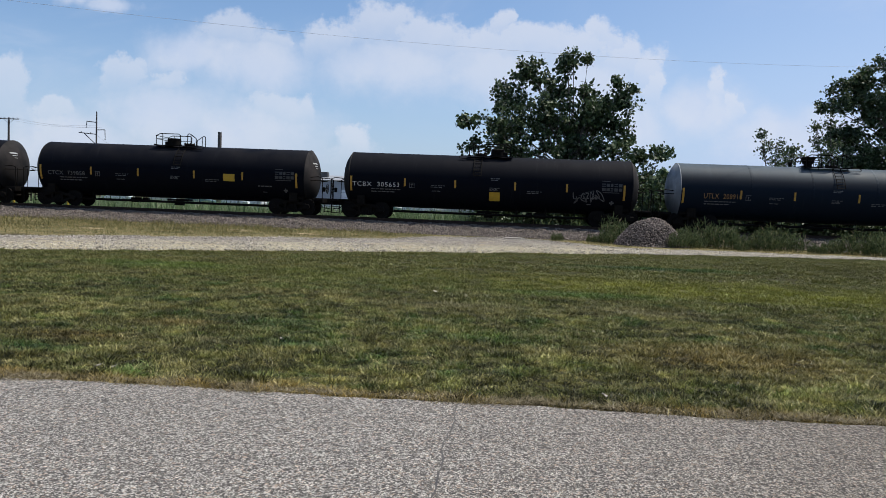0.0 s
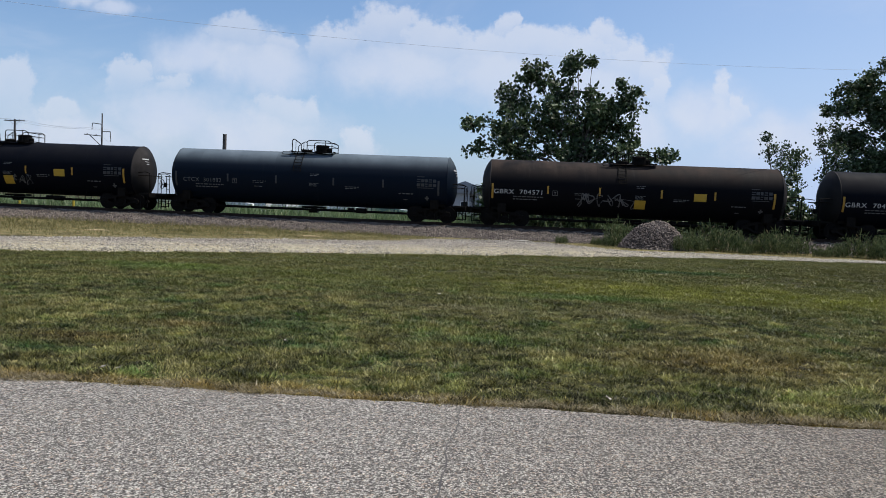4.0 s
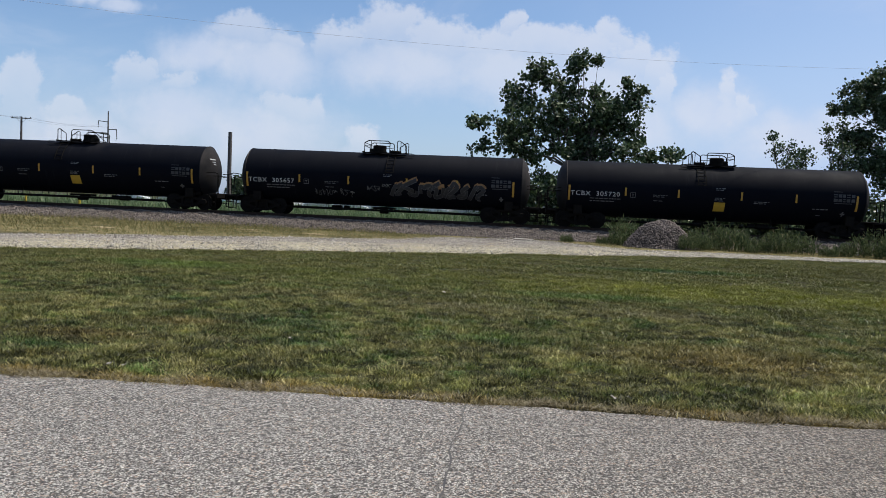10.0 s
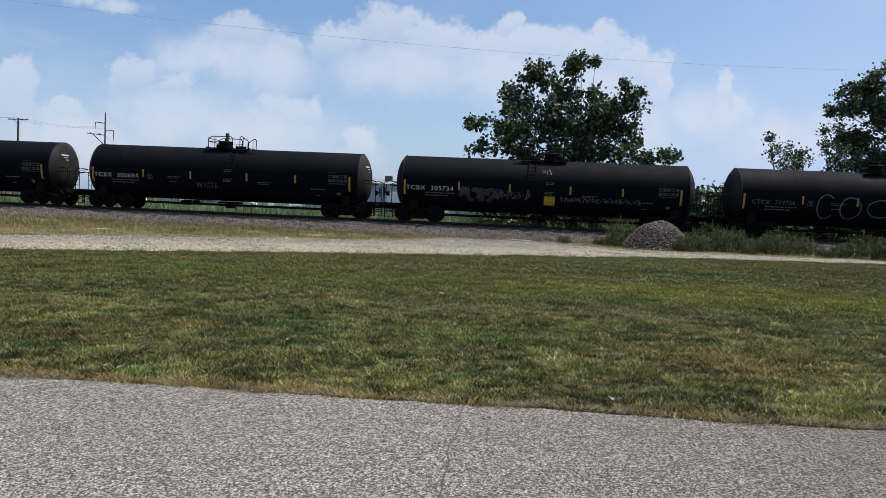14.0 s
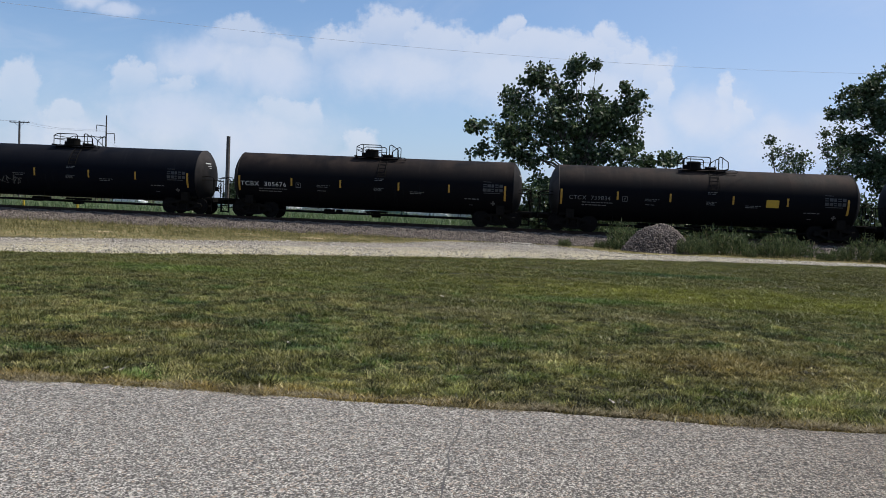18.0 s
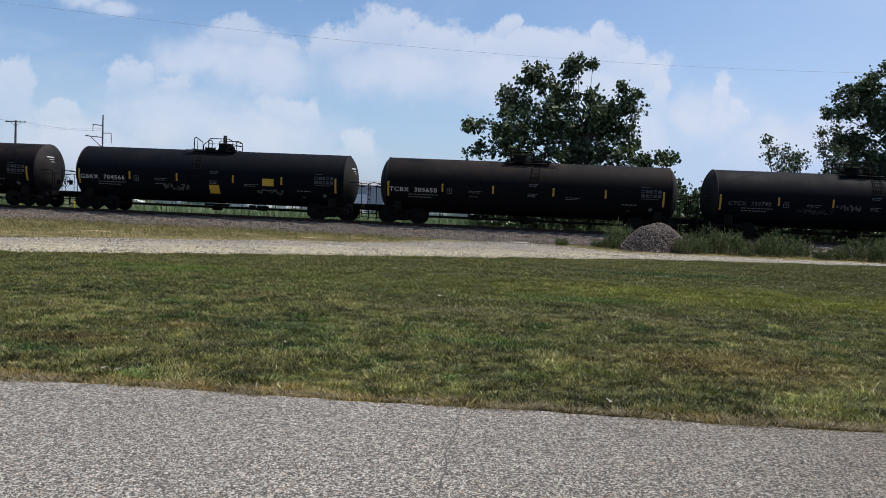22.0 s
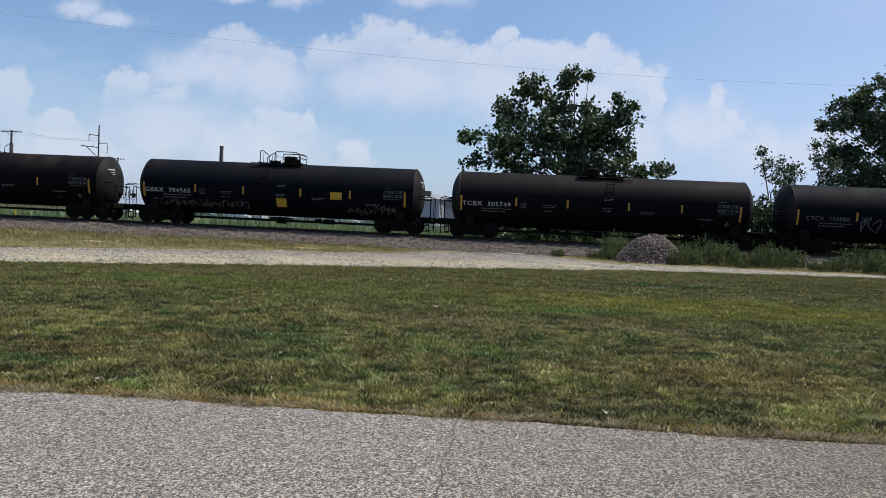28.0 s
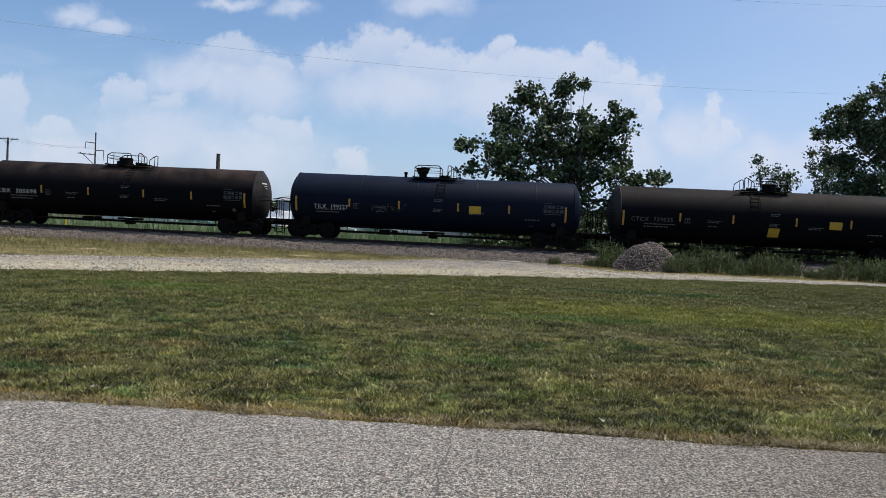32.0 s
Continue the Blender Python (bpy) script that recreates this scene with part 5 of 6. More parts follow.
    m["bolster"] = shared("bogie", lambda bm: (box(bm, (0, 0, .58), (.36, 2.0, .24), bevel=.03), rod(bm, (0, 0, .68), (0, 0, .80), .2, n=14)), "iron")

    def wheelset(bm):
        rod(bm, (0, -1.05, 0), (0, 1.05, 0), .08, n=10)
        for s in (-1, 1):
            for a, b, r0, r1 in ((.69, .715, WHEEL + .025, WHEEL + .02), (.715, .80, WHEEL, WHEEL - .004)):
                rod(bm, (0, s * a, 0), (0, s * b, 0), r0, r1, n=28)
            rod(bm, (0, s * .80, 0), (0, s * .81, 0), .36, .34, n=24)
            rod(bm, (0, s * .78, 0), (0, s * .86, 0), .16, .13, n=14)
    m["wheelset"] = shared("wheelset", wheelset, "wheel")

    def platform(bm):
        z = MID + RAD
        for y in (-.62, .62):
            box(bm, (0, y, z - .02), (2.5, .40, .03))
            for x in (-1.1, -.4, .4, 1.1):
                rod(bm, (x, y, z - .03), (x, y * .9, z - .2), .018, n=5)
        for s in (-1, 1):
            box(bm, (0, s * .82, z - .025), (2.5, .03, .045))
            # bent end bar of the walkway
            bent(bm, ((-1.25, s * .82, z - .02), (-1.62, s * .84, z - .03), (-1.74, s * .88, z - .10), (-1.66, s * .92, z - .19), (-1.3, s * .93, z - .21), (-.5, s * .92, z - .20)), .018, 5)
        for x in (-1.24, 1.24):
            box(bm, (x, 0, z + .02), (.04, 1.64, .04))
    m["platform"] = shared("walkway", platform, "iron")

    def housing(bm):
        z = MID + RAD
        rod(bm, (.40, 0, z - .06), (.40, 0, z + .10), .43, n=22)
        rod(bm, (.40, 0, z + .10), (.40, 0, z + .37), .38, n=22)
        rod(bm, (.40, 0, z + .37), (.40, 0, z + .43), .40, .34, n=22)
        box(bm, (.84, -.1, z + .12), (.24, .3, .26), bevel=.03)
    m["housing"] = shared("valve_housing", housing, "iron")

    def funnel(bm):
        z = MID + RAD
        rod(bm, (.75, 0, z - .06), (.75, 0, z + .2), .22, n=18)
        rod(bm, (.75, 0, z + .2), (.75, 0, z + .48), .28, .38, n=22)
        rod(bm, (.75, 0, z + .48), (.75, 0, z + .54), .42, n=22)
    m["funnel"] = shared("valve_housing", funnel, "iron")

    def manway(bm):
        z = MID + RAD
        rod(bm, (-.52, 0, z - .05), (-.52, 0, z + .10), .30, n=18)
        rod(bm, (-.52, 0, z + .10), (-.52, 0, z + .15), .33, .30, n=18)
        for k in range(6):
            a = k * math.tau / 6
            rod(bm, (-.52 + .3 * math.cos(a), .3 * math.sin(a), z + .02), (-.52 + .3 * math.cos(a), .3 * math.sin(a), z + .2), .025, n=5)
    m["manway"] = shared("manway_lid", manway, "iron")

    def guard(bm):
        z = MID + RAD
        for y in (-.8, .8):
            bent(bm, ((-.31, y, z), (-.31, y, z + .56), (-.21, y, z + .64), (.90, y, z + .64), (1.13, y, z + .52), (1.13, y, z)), .024)
            rod(bm, (.75, y, z), (.75, y, z + .64), .02, n=5)
            rod(bm, (-.31, y, z + .34), (1.13, y, z + .34), .016, n=5)
        for z2 in (.52, .34):
            rod(bm, (1.13, -.8, z + z2), (1.13, .8, z + z2), .02, n=5)
    m["guard"] = shared("guard_rail", guard, "iron")

    def grab(bm):
        z = MID + RAD
        for y in (-.8,):
            bent(bm, ((-1.16, y, z - .02), (-1.16, y, z + .62), (-1.08, y, z + .68), (-.98, y, z + .64), (-.72, y, z + .46), (-.65, y, z + .40), (-.63, y, z)), .024)
            rod(bm, (-.96, y, z), (-.96, y, z + .62), .018, n=5)
    m["grab"] = shared("grab_rail", grab, "iron")

    def ladder(bm):
        for s in (1,):
            pts = []
            for k in range(8):
                z = MID + RAD - .03 - k * .16
                pts.append((0, s * -(math.sqrt(max(RAD ** 2 - (z - MID) ** 2, 0)) + .10), z))
            pts[0] = (0, s * -.72, MID + RAD)
            for x in (-.86, -.44):
                bent(bm, [(x, y, z) for _, y, z in pts], .02, 5)
            for _, y, z in pts[1::2] + pts[2::2]:
                rod(bm, (-.86, y, z), (-.44, y, z), .014, n=5)
    m["ladder"] = shared("ladder", ladder, "iron")

    def outlet(bm):
        rod(bm, (0, 0, .64), (0, 0, .30), .24, .16, n=14)
        box(bm, (0, 0, .34), (.5, .42, .18), bevel=.03)
        box(bm, (.32, -.2, .42), (.5, .06, .06))
        box(bm, (0, 0, .57), (1.3, .7, .12), bevel=.03)
    m["outlet"] = shared("outlet_valve", outlet, "iron")

    def pipes(bm):
        for y, z, r in ((-1.0, .46, .03), (-.35, .40, .035), (1.0, .46, .03)):
            rod(bm, (-5.6, y, z), (5.6, y, z), r, n=6)
        for x in (-4.8, -3.2, -1.6, 1.6, 3.2, 4.8):
            for y in (-1.0, 1.0):
                rod(bm, (x, y, .46), (x, y * .85, 1.0), .018, n=5)
            rod(bm, (x, -.35, .4), (x, -.3, .66), .016, n=5)
    m["pipes"] = shared("brake_pipe", pipes, "iron")

    def cylinder(bm):
        rod(bm, (2.6, -.5, .48), (3.2, -.5, .48), .15, n=14)
        box(bm, (2.3, -.5, .50), (.35, .3, .26), bevel=.03)
        rod(bm, (1.5, -.45, .48), (2.4, -.45, .48), .03, n=6)
    m["brakecyl"] = shared("brake_cylinder", cylinder, "iron")
    m["reflector"] = shared("reflector", lambda bm: patch(bm, LONG / 2 - .05, LONG / 2 + .05, 1.84, 2.28), "reflex")
    m["tall_reflector"] = shared("reflector", lambda bm: patch(bm, LONG / 2 - .055, LONG / 2 + .055, 1.50, 2.32, n=6), "reflex")
    m["low"] = shared("placard", lambda bm: patch(bm, 8.34, 8.93, 1.21, 1.69, .012), "placard")
    m["middle"] = shared("placard", lambda bm: patch(bm, 11.46, 12.12, 1.75, 2.16, .012), "placard")

    def rows(bm, x0, x1, z, n, h=.035, gap=.085):
        for k in range(n):
            w = (x1 - x0) * (1, .8, .92, .7)[k % 4]
            u = x0
            while u < x0 + w - .05:
                s = min(.10 + .13 * ((k * 7 + int(u * 31)) % 5) / 4, x0 + w - u)
                patch(bm, u, u + s, z - k * gap, z - k * gap + h, n=1)
                u += s + .05
    m["weights"] = shared("stencil_text", lambda bm: (rows(bm, 1.75, 3.4, 1.62, 2, .05, .14),), "dim")
    m["notes"] = shared("stencil_text", lambda bm: (rows(bm, 5.1, 5.87, 1.92, 2), rows(bm, 5.15, 5.7, 1.62, 1), rows(bm, 8.4, 8.9, 2.42, 2), rows(bm, 8.35, 8.9, 1.90, 3, .03, .07),
                                                     rows(bm, 10.4, 11.2, 1.78, 2), rows(bm, 13.45, 14.25, 1.52, 1, .055), rows(bm, 13.7, 14.0, 1.2, 1)), "dim")

    def square(bm):
        for x0, x1, z0, z1 in ((3.90, 4.18, 1.76, 1.785), (3.90, 4.18, 2.015, 2.04), (3.90, 3.925, 1.78, 2.02), (4.155, 4.18, 1.78, 2.02), (3.98, 4.10, 1.93, 1.96), (4.025, 4.055, 1.81, 1.93)):
            patch(bm, x0, x1, z0, z1, n=1)
    m["square"] = shared("test_square", square, "dim")

    def table(bm):
        for k, z in enumerate((2.22, 1.98)):
            for j, (a, b) in enumerate(((0, .20), (.24, .42), (.46, .60), (.66, .84), (.90, 1.08))):
                patch(bm, 14.46 + a, 14.46 + b, z, z + (.05 if (j + k) % 3 == 0 else .17), n=2)
                if (j + k) % 3 == 0:
                    patch(bm, 14.46 + a, 14.46 + b, z + .11, z + .17, n=1)
        patch(bm, 14.46, 14.9, 2.50, 2.53, n=1)
        patch(bm, 14.5, 15.4, 1.88, 1.92, n=1)
    m["table"] = shared("stencil_table", table, "faint")

    def diamond(bm):
        for dx, dz in ((0, 0), (0, .08), (-.08, 0), (.08, 0), (0, -.08)):
            patch(bm, 15.03 + dx - .04, 15.03 + dx + .04, 1.34 + dz - .04, 1.34 + dz + .04, n=1)
        bmesh.ops.remove_doubles(bm, verts=bm.verts, dist=.002)
    m["diamond"] = shared("hazard_placard", diamond, "dim")

    def head_marks(bm):
        for k, (w, h) in enumerate(((.56, .07), (.40, .035), (.28, .035))):
            z = MID + .72 - k * .13
            ys = np.linspace(-.25 - w, -.25, 6)
            v = []
            for zz in (z, z + h):
                v.append([bm.verts.new((HALF + .03 + (DOME - .03) * (1 - (math.hypot(y, zz - MID) / RAD) ** 3.0) + .012, y, zz)) for y in ys])
            for i in range(5):
                bm.faces.new((v[0][i], v[0][i + 1], v[1][i + 1], v[1][i]))
    m["head_marks"] = shared("head_stencil", head_marks, "white")
    return m


def bogie(parent, m, x):
    b = placed("bogie", m["bolster"], None, parent)
    b.location = (x, 0, 0)
    placed("brake_beam", m["beam"], None, b)
    for s in (-1, 1):
        placed("side_frame", m["side"], None, b).location = (0, s * 1.0, 0)
        placed("spring_nest", m["spring"], None, b).location = (0, s * 1.0, 0)
        placed("wheelset", m["wheelset"], None, b).location = (s * .89, 0, WHEEL)


def tank_car(m, facing, jacket):
    """A coupled tank wagon, its origin on the rail heads. facing 1: housing to the right of the ladder."""
    car_ = thing("tank_car", pose(0, TRACK, TOP), "", "tank car", "tank cars of the train")
    t = placed("tank", m["tank"], None, car_)
    t.location = (0, 0, MID)
    for s in (-1, 1):
        turn = 0 if s > 0 else math.pi
        d = placed("tank_head", m["head"], None, car_)
        d.location, d.rotation_euler = (s * HALF, 0, MID), (0, 0, turn)
        e = placed("stub_sill", m["sill"], None, car_)
        e.location, e.rotation_euler = (s * 7.9, 0, 0), (0, 0, turn)
        c = placed("coupler", m["coupler"], None, car_)
        c.location, c.rotation_euler = (s * 8.55, 0, 0), (0, 0, turn)
        r = placed("end_handrail", m["end_rail"], None, car_)
        r.location, r.rotation_euler = (s * 7.98, 0, 0), (0, 0, turn)
        for me in m["end_ladder"]:
            r = placed("end_ladder", me, None, car_)
            r.location, r.rotation_euler = (s * 7.98, 0, 0), (0, 0, turn)
        for y in (-1.38, 1.38):
            placed("sill_step", m["step"], None, car_).location = (s * 8.55, y, 0)
        bogie(car_, m, s * BOGIE)
    b = placed("brake_wheel", m["brake"], None, car_)
    b.location, b.rotation_euler = (-facing * 8.95, -.55, 1.55), (0, 0, 0 if facing < 0 else math.pi)
    odd = jacket in ("grey", "blue")
    for name, key in (("walkway", "platform"), ("valve_housing", "funnel" if odd else "housing"), ("manway_lid", "manway"), ("guard_rail", "guard")):
        o = placed(name, m[key], None, car_)
        o.rotation_euler = (0, 0, 0 if facing > 0 else math.pi)
    for key, x in (("grab", 1.90), ("ladder", 1.12)):
        for far in (0, 1):
            o = placed({"grab": "grab_rail", "ladder": "ladder"}[key], m[key], None, car_)
            o.rotation_euler = (0, 0, math.pi * far)
            o.location = ((0 if facing > 0 else x) if far == 0 else (-x if facing > 0 else 0), 0, 0)
    placed("outlet_valve", m["outlet"], None, car_)
    placed("brake_pipe", m["pipes"], None, car_)
    o = placed("brake_cylinder", m["brakecyl"], None, car_)
    o.rotation_euler = (0, 0, 0 if facing > 0 else math.pi)
    for side in (0, math.pi):
        for x in (3.65, 6.45, 9.75, 12.57):
            o = placed("reflector", m["reflector"], None, car_)
            o.location, o.rotation_euler = ((x - LONG / 2) * (1 if side == 0 else -1), 0, 0), (0, 0, side)
        for x in (.62, 15.67):
            o = placed("reflector", m["tall_reflector"], None, car_)
            o.location, o.rotation_euler = ((x - LONG / 2) * (1 if side == 0 else -1), 0, 0), (0, 0, side)
    for name, key in (("stencil_text", "weights"), ("stencil_text", "notes"), ("test_square", "square"), ("stencil_table", "table"), ("hazard_placard", "diamond"), ("head_stencil", "head_marks")):
        tagged(placed(name, m[key], None, car_), kind="stuff" if name.startswith("stencil") or name == "head_stencil" else "")
    if odd:
        bm = bmesh.new()
        z = MID + RAD
        rod(bm, (facing * 1.72, -.1, z - .05), (facing * 1.72, -.1, z + .2), .08, n=8)
        box(bm, (facing * 1.72, -.1, z + .2), (.2, .16, .14), bevel=.03)
        part("vent_valve", bm, "iron", car_)
        for x in (-4.1, -.9, 2.4, 5.7):
            placed("seam_band", m["seam"], None, car_).location = (x, 0, MID)
    return car_


def drape(me, x0, z0, wide=None, tall=None):
    """Lays flat lettering on the tank's side, its lower left corner at x0 from the tank's end and height z0."""
    n = len(me.vertices)
    co = np.empty(n * 3, np.float32)
    me.vertices.foreach_get("co", co)
    co = co.reshape(-1, 3)
    lo, hi = co.min(0), co.max(0)
    sx = wide / (hi[0] - lo[0]) if wide else 1
    sz = tall / (hi[1] - lo[1]) if tall else sx
    x = (co[:, 0] - lo[0]) * sx + x0 - LONG / 2
    z = (co[:, 1] - lo[1]) * sz + z0
    y = -np.sqrt(np.maximum(RAD ** 2 - (z - MID) ** 2, .01)) - .008
    me.vertices.foreach_set("co", np.stack([x, y, z], 1).astype(np.float32).ravel())
    me.update()


def halves(me):
    """Parts a stencil at its widest gap: the owner's mark and the number."""
    xs = np.array(sorted(v.co.x for v in me.vertices))
    cut = int(np.argmax(np.diff(xs)))
    cut = (xs[cut] + xs[cut + 1]) / 2
    out = []
    for side in (0, 1):
        bm = bmesh.new()
        bm.from_mesh(me)
        bmesh.ops.delete(bm, geom=[v for v in bm.verts if (v.co.x > cut) != bool(side)], context="VERTS")
        half = bpy.data.meshes.new("lettering")
        bm.to_mesh(half)
        bm.free()
        out.append(half)
    return out


def letterings(words):
    """Meshes of the built-in font, one for each word."""
    obs = []
    for w in words:
        cu = bpy.data.curves.new("lettering", "FONT")
        cu.body, cu.size, cu.resolution_u, cu.space_character = w, 1.0, 3, 1.12
        obs.append(new("lettering", cu))
    bpy.context.view_layer.update()
    dg = bpy.context.evaluated_depsgraph_get()
    out = []
    for o in obs:
        out.append(bpy.data.meshes.new_from_object(o.evaluated_get(dg)))
    for o in obs:
        cu = o.data
        bpy.data.objects.remove(o)
        bpy.data.curves.remove(cu)
    return out


def scrawl(x0, x1, z, h, seed):
    """Sprayed tag: looping letter-like strokes."""
    rng = random.Random(seed)
    bm = bmesh.new()
    x = x0
    last = None
    while x < x1 - h * .2:
        w = h * rng.uniform(.45, .8)
        pts = []
        n = rng.randint(5, 8)
        for k in range(n):
            pts.append((x + w * rng.random(), z + h * (rng.random() - .5)))
        fine = []
        for k in range(len(pts) - 1):
            p0, p1, p2, p3 = pts[max(k - 1, 0)], pts[k], pts[k + 1], pts[min(k + 2, n - 1)]
            for j in range(5):
                u = j / 5
                fine.append(tuple(.5 * (2 * b + (c - a) * u + (2 * a - 5 * b + 4 * c - d) * u * u + (-a + 3 * b - 3 * c + d) * u ** 3) for a, b, c, d in zip(p0, p1, p2, p3)))
        wide = max(.014, h * rng.uniform(.022, .042))
        for (ax, az), (bx, bz) in zip(fine, fine[1:]):
            d = math.hypot(bx - ax, bz - az) or 1
            nx, nz = -(bz - az) / d * wide, (bx - ax) / d * wide
            pair = [bm.verts.new((px - LONG / 2, skin(pz, .009), pz)) for px, pz in ((ax + nx, az + nz), (ax - nx, az - nz))]
            if last:
                bm.faces.new((last[0], last[1], pair[1], pair[0]))
            last = pair
        x += w * rng.uniform(.8, 1.1)
    return bm


def ribbon(bm, pts, wide, off, closed=False):
    """A sprayed line of even width along (x, z) points."""
    n = len(pts)
    pairs = []
    for k in range(n):
        (ax, az), (bx, bz) = (pts[k - 1], pts[(k + 1) % n]) if closed else (pts[max(k - 1, 0)], pts[min(k + 1, n - 1)])
        d = math.hypot(bx - ax, bz - az) or 1
        nx, nz = -(bz - az) / d * wide / 2, (bx - ax) / d * wide / 2
        x, z = pts[k]
        pairs.append([bm.verts.new((px - LONG / 2, skin(pz, off), pz)) for px, pz in ((x + nx, z + nz), (x - nx, z - nz))])
    for (a, b), (c, d) in zip(pairs, pairs[1:] + pairs[:1] if closed else pairs[1:]):
        bm.faces.new((a, b, d, c))


def shift(pts, d):
    """The same line moved sideways by d."""
    n = len(pts)
    out = []
    for k in range(n):
        (ax, az), (bx, bz) = pts[max(k - 1, 0)], pts[min(k + 1, n - 1)]
        w = math.hypot(bx - ax, bz - az) or 1
        out.append((pts[k][0] - (bz - az) / w * d, pts[k][1] + (bx - ax) / w * d))
    return out


def mural(parent, x0, x1, z0, z1, count, fill, halo, seed):
    """A row of thick angular letters with pale outlines, a fringe of another colour behind them."""
    rng = random.Random(seed)
    step, mid = (x1 - x0) / count, (z0 + z1) / 2
    thick = min(step * (.42 if fill == "b" else .28), .27)
    lines = []
    for k in range(count):
        a, b = x0 + k * step + thick * .5, x0 + (k + 1) * step - thick * .1
        lo, hi = z0 + thick / 2 + rng.uniform(0, .08), z1 - thick / 2 - rng.uniform(0, .12)
        u = b - a
        knots = [(0, lo), (.1, hi), (.45, mid), (.7, hi), (1.15, mid + .1), (.6, lo), (1.0, lo)]
        if k % 2:
            knots = [(.9, hi), (0, mid + .15), (.75, mid), (.2, lo), (1.1, lo + .12), (.95, mid)]
        corners = [(a + u * (p + rng.uniform(-.30, .30)), q + rng.uniform(-.15, .15)) for p, q in knots]
        pts = []
        for (px, pz), (qx, qz) in zip(corners, corners[1:]):
            n = max(2, int(math.hypot(qx - px, qz - pz) / .10))
            pts += [(px + (qx - px) * u / n, pz + (qz - pz) * u / n) for u in range(n)]
        pts.append(corners[-1])
        for _ in range(2):
            pts = [pts[0]] + [tuple((p[i] + 2 * q[i] + r[i]) / 4 for i in (0, 1)) for p, q, r in zip(pts, pts[1:], pts[2:])] + [pts[-1]]
        slant = rng.uniform(-.35, .45)
        lines.append([(x + slant * (z - mid), z) for x, z in pts])
    colours = {"g": "grey", "b": "teal", "y": "orange", "p": "pink"}
    bm = bmesh.new()
    for k, pts in enumerate(lines):
        ribbon(bm, pts, thick, .010 + .0006 * k)
    piece = part("graffiti", bm, "spray_" + fill, parent, colours[fill] + " filled graffiti letters")
    bm = bmesh.new()
    for k, pts in enumerate(lines):
        for d in (-.5, .5):
            ribbon(bm, shift(pts, d * thick), .022, .016)
    part("outline", bm, "spray_k" if fill == "b" else "spray_l", piece, "dark outlines" if fill == "b" else "pale outlines")
    if halo:
        bm = bmesh.new()
        for k, pts in enumerate(lines):
            if halo == "y":
                high = [(x + .04, z + .09) for x, z in pts if z > mid + .05]
                if len(high) > 3:
                    ribbon(bm, high, thick * 1.25, .003 + .0006 * k)
            else:
                c = x0 - .75 + (x1 - x0 + 1.4) * k / count
                w = (x1 - x0 + 1.4) / count
                ribbon(bm, [(c + w * 1.1 * j / 8, mid - .12 + rng.uniform(-.03, .03)) for j in range(9)], .34 + .2 * (0 < k < count - 1), .003 + .0004 * k)
        part("halo", bm, "spray_" + halo, piece, colours[halo] + " fringe")


COACHES = []


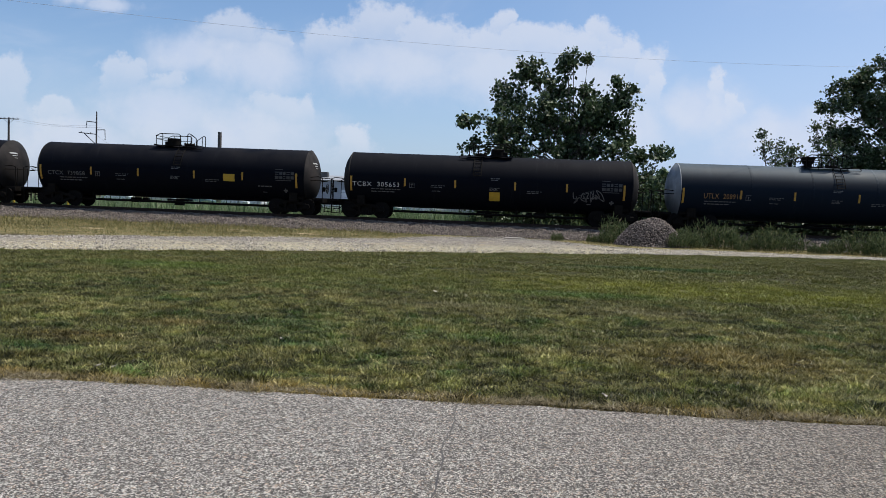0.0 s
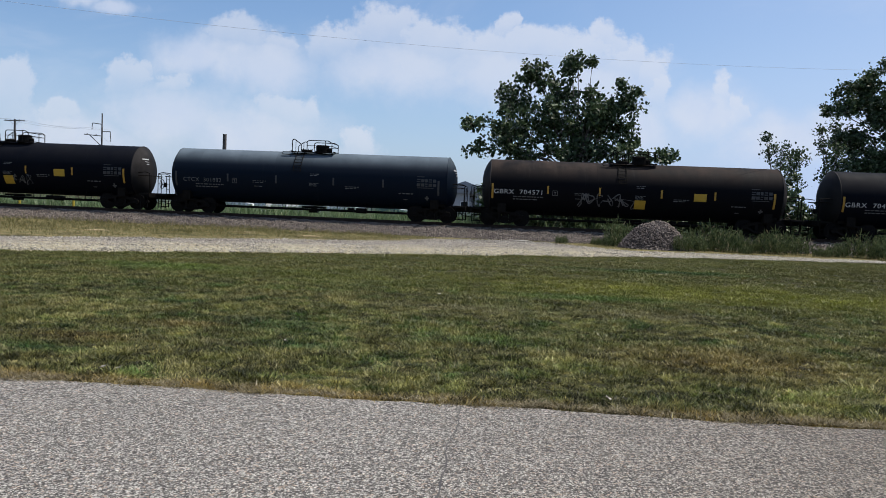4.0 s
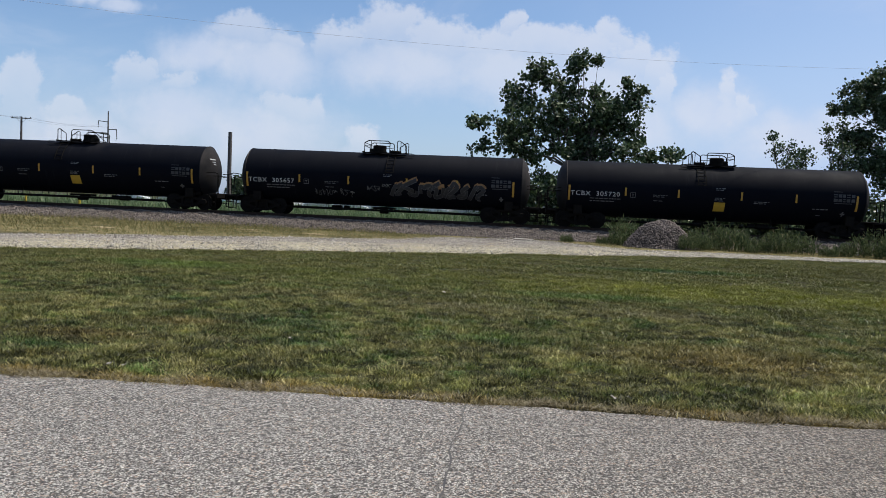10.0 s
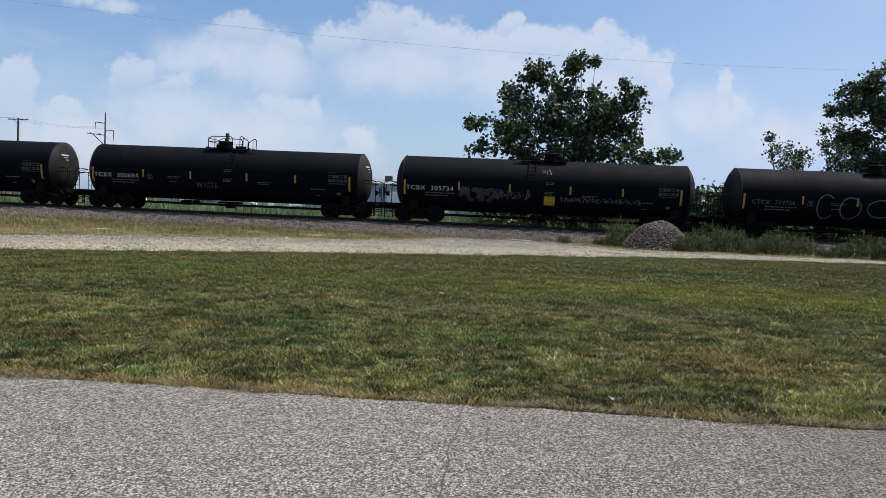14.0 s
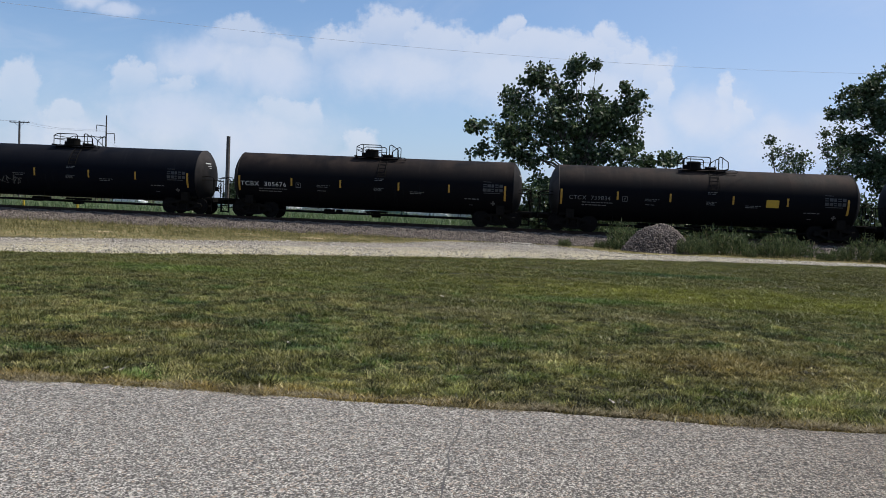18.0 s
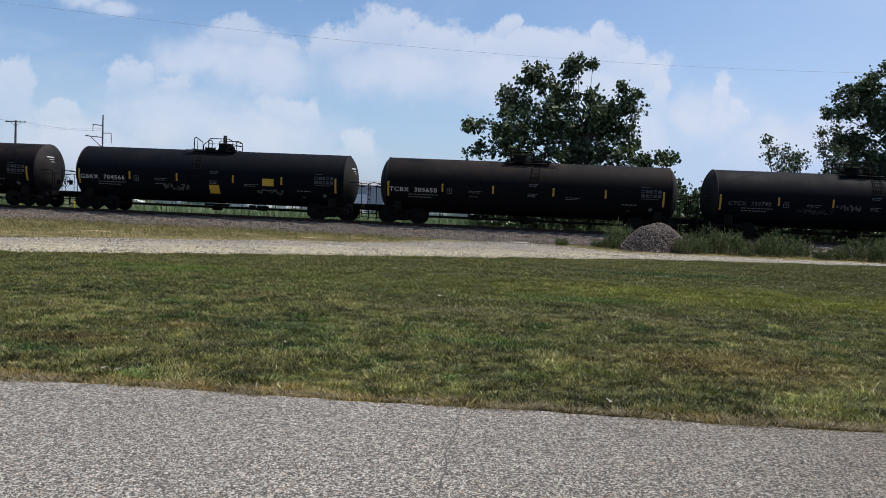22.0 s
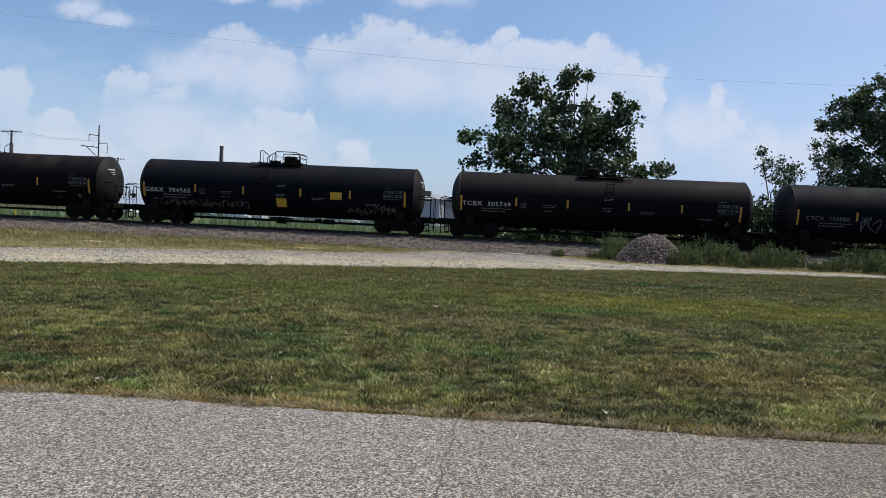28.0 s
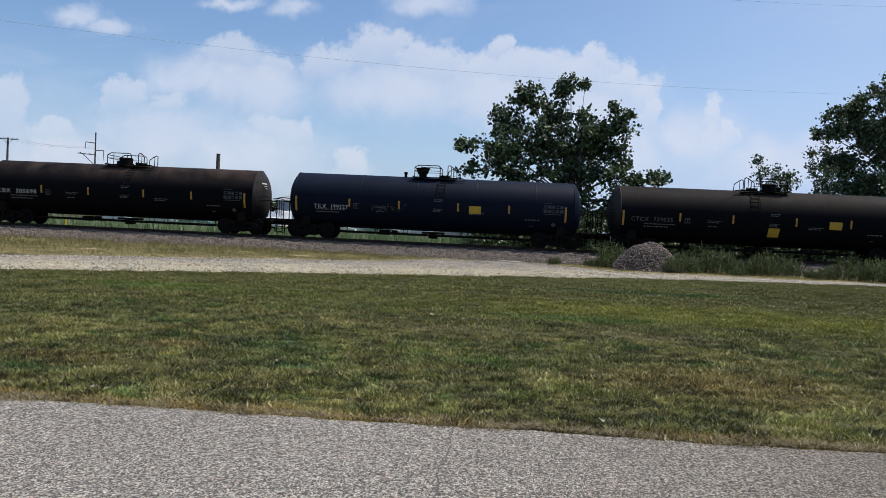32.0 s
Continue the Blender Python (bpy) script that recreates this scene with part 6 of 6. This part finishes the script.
def build_train():
    m = make_meshes()
    looks = {}
    rows = [c.split() for c in CARS]
    marks = letterings([a + "  " + b for a, b, *_ in rows] + [w[1] for w in WORDS])
    said = {"black": "black tank car with white numbers", "dusty": "black tank car with brown dust", "grey": "blue-grey tank car with amber numbers",
            "slate": "slate-grey tank car with white numbers", "blue": "dark blue tank car with white numbers"}
    for i, (owner, number, facing, boards, jacket) in enumerate(rows):
        f = 1 if facing == "R" else -1
        key = (f, jacket in ("grey", "blue"))
        spot = pose(stand(i) - RUN[0][1], TRACK, TOP)
        if key in looks:
            c = copy_thing(looks[key], spot)
        else:
            c = looks[key] = tank_car(m, f, jacket)
            c.matrix_world = spot
        # fixed marks are shared; boards, numbers and tags are this car's own
        for ch in c.children:
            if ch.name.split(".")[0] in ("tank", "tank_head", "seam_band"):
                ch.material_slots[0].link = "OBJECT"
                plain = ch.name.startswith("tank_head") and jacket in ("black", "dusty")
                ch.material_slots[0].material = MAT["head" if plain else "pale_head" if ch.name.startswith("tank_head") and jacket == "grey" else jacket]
            elif jacket == "slate" and ch.name.split(".")[0] == "reflector":
                # reflectors on this car are grimed over
                ch.material_slots[0].link = "OBJECT"
                ch.material_slots[0].material = MAT["faint"]
        COACHES.append((c, f, boards))
        words = said[jacket]
        tags = [s for s in SPRAY + WORDS + MURALS if s[0] == i] + [0] * (i == 19)
        if any(s[0] == i for s in MURALS):
            words += " and filled graffiti"
        elif tags:
            words += " and white graffiti"
        elif "M" in boards or "L" in boards:
            words += " and yellow placards"
        c["label"] = words + " on rails"
    for i, (c, f, boards) in enumerate(COACHES):
        jacket = rows[i][4]
        me = marks[i]
        if boards == "U":
            drape(me, 1.71, 1.80, 1.99, .27)
            ink = "amber"
        elif boards == "T":
            drape(me, 1.65, 1.68, 1.92, .24)
            ink = "white"
        else:
            faded = rows[i][0] == "CTCX"
            drape(me, 1.05 if faded else .70, 1.78, 2.22 if faded else 2.64, .22 if faded else .24)
            ink = "dim" if faded else "white"
        for name, half in zip(("owner_mark", "car_number"), halves(me)):
            placed(name, half, ink, c, {"amber": "amber", "dim": "faded white"}.get(ink, "white") + " stencilled letters")
        if "L" in boards:
            placed("placard", m["low"], None, c, "yellow rectangular placard")
        if "M" in boards or boards == "T":
            o = placed("placard", m["middle"], None, c, "yellow rectangular placard")
            o.location.x = -1.1 if boards == "T" else 0
        if boards == "U":
            bm = bmesh.new()
            patch(bm, 12.71, 13.46, 1.26, 1.55, .012)
            part("placard", bm, "orange", c, "orange rectangular placard")
    for k, (i, x0, x1, z, h, col) in enumerate(SPRAY):
        part("graffiti", scrawl(x0, x1, z, h, 500 + k), "spray_" + col, COACHES[i][0], {"w": "white", "g": "grey"}[col] + " sprayed graffiti")
    for (i, _, x0, z0, wide, tall), me in zip(WORDS, marks[len(rows):]):
        drape(me, x0, z0, wide, tall)
        placed("graffiti", me, "spray_w", COACHES[i][0], "white sprayed graffiti letters")
    for k, (i, x0, x1, z0, z1, count, fill, halo) in enumerate(MURALS):
        mural(COACHES[i][0], x0, x1, z0, z1, count, fill, halo, 70 + k)
    # three tall thin letters
    for x0, x1, z0, z1, a0, a1 in ((4.41, 5.36, 1.15, 2.39, 45, 315), (5.59, 6.65, 1.17, 2.29, 0, 360), (6.97, 8.46, 1.3, 2.21, 40, 350)):
        bm = bmesh.new()
        cx, cz, rx, rz = (x0 + x1) / 2, (z0 + z1) / 2, (x1 - x0) / 2, (z1 - z0) / 2
        pts = [(cx + rx * math.cos(radians(a)), cz + rz * math.sin(radians(a))) for a in np.linspace(a0, a1, 36)]
        ribbon(bm, pts if a1 < 345 else pts[:-1] if a1 == 360 else pts + [(x1 - .05, cz - .02), (cx + .2, cz)], .065, .009, a1 == 360)
        part("graffiti", bm, "spray_w", COACHES[19][0], "thin grey sprayed letter")


def motions():
    """The train rolls past; its wheelsets turn while they are near."""
    ts = np.array([t for t, _ in RUN])
    ds = np.array([d for _, d in RUN])
    for i, (c, f, _) in enumerate(COACHES):
        walk(c, [(t, pose(stand(i) - d, TRACK, TOP)) for t, d in RUN])
        mid = stand(i)
        t0, t1 = np.interp((mid - 42, mid + 42), ds, ts)
        first, last = int(math.floor(t0 * FPS)), int(math.ceil(t1 * FPS))
        for b in c.children:
            if b.name.split(".")[0] != "bogie":
                continue
            for w in b.children:
                if w.name.split(".")[0] != "wheelset":
                    continue
                x, y, z = w.location
                rows = []
                if first > 0:
                    rows.append((0, pose(x, y, z)))
                d0 = float(np.interp(first / FPS, ts, ds))
                for k in range(first, last + 1):
                    turn = (float(np.interp(k / FPS, ts, ds)) - d0) / WHEEL
                    rows.append((k / FPS, pose(x, y, z) @ Matrix.Rotation(-turn, 4, "Y")))
                if last < 32 * FPS:
                    rows.append((32, rows[-1][1]))
                walk(w, rows)


build_ground()
build_track()
build_lawn()
build_pile()
build_weeds()
build_trees()
build_utilities()
build_buildings()
build_litter()
build_train()
motions()
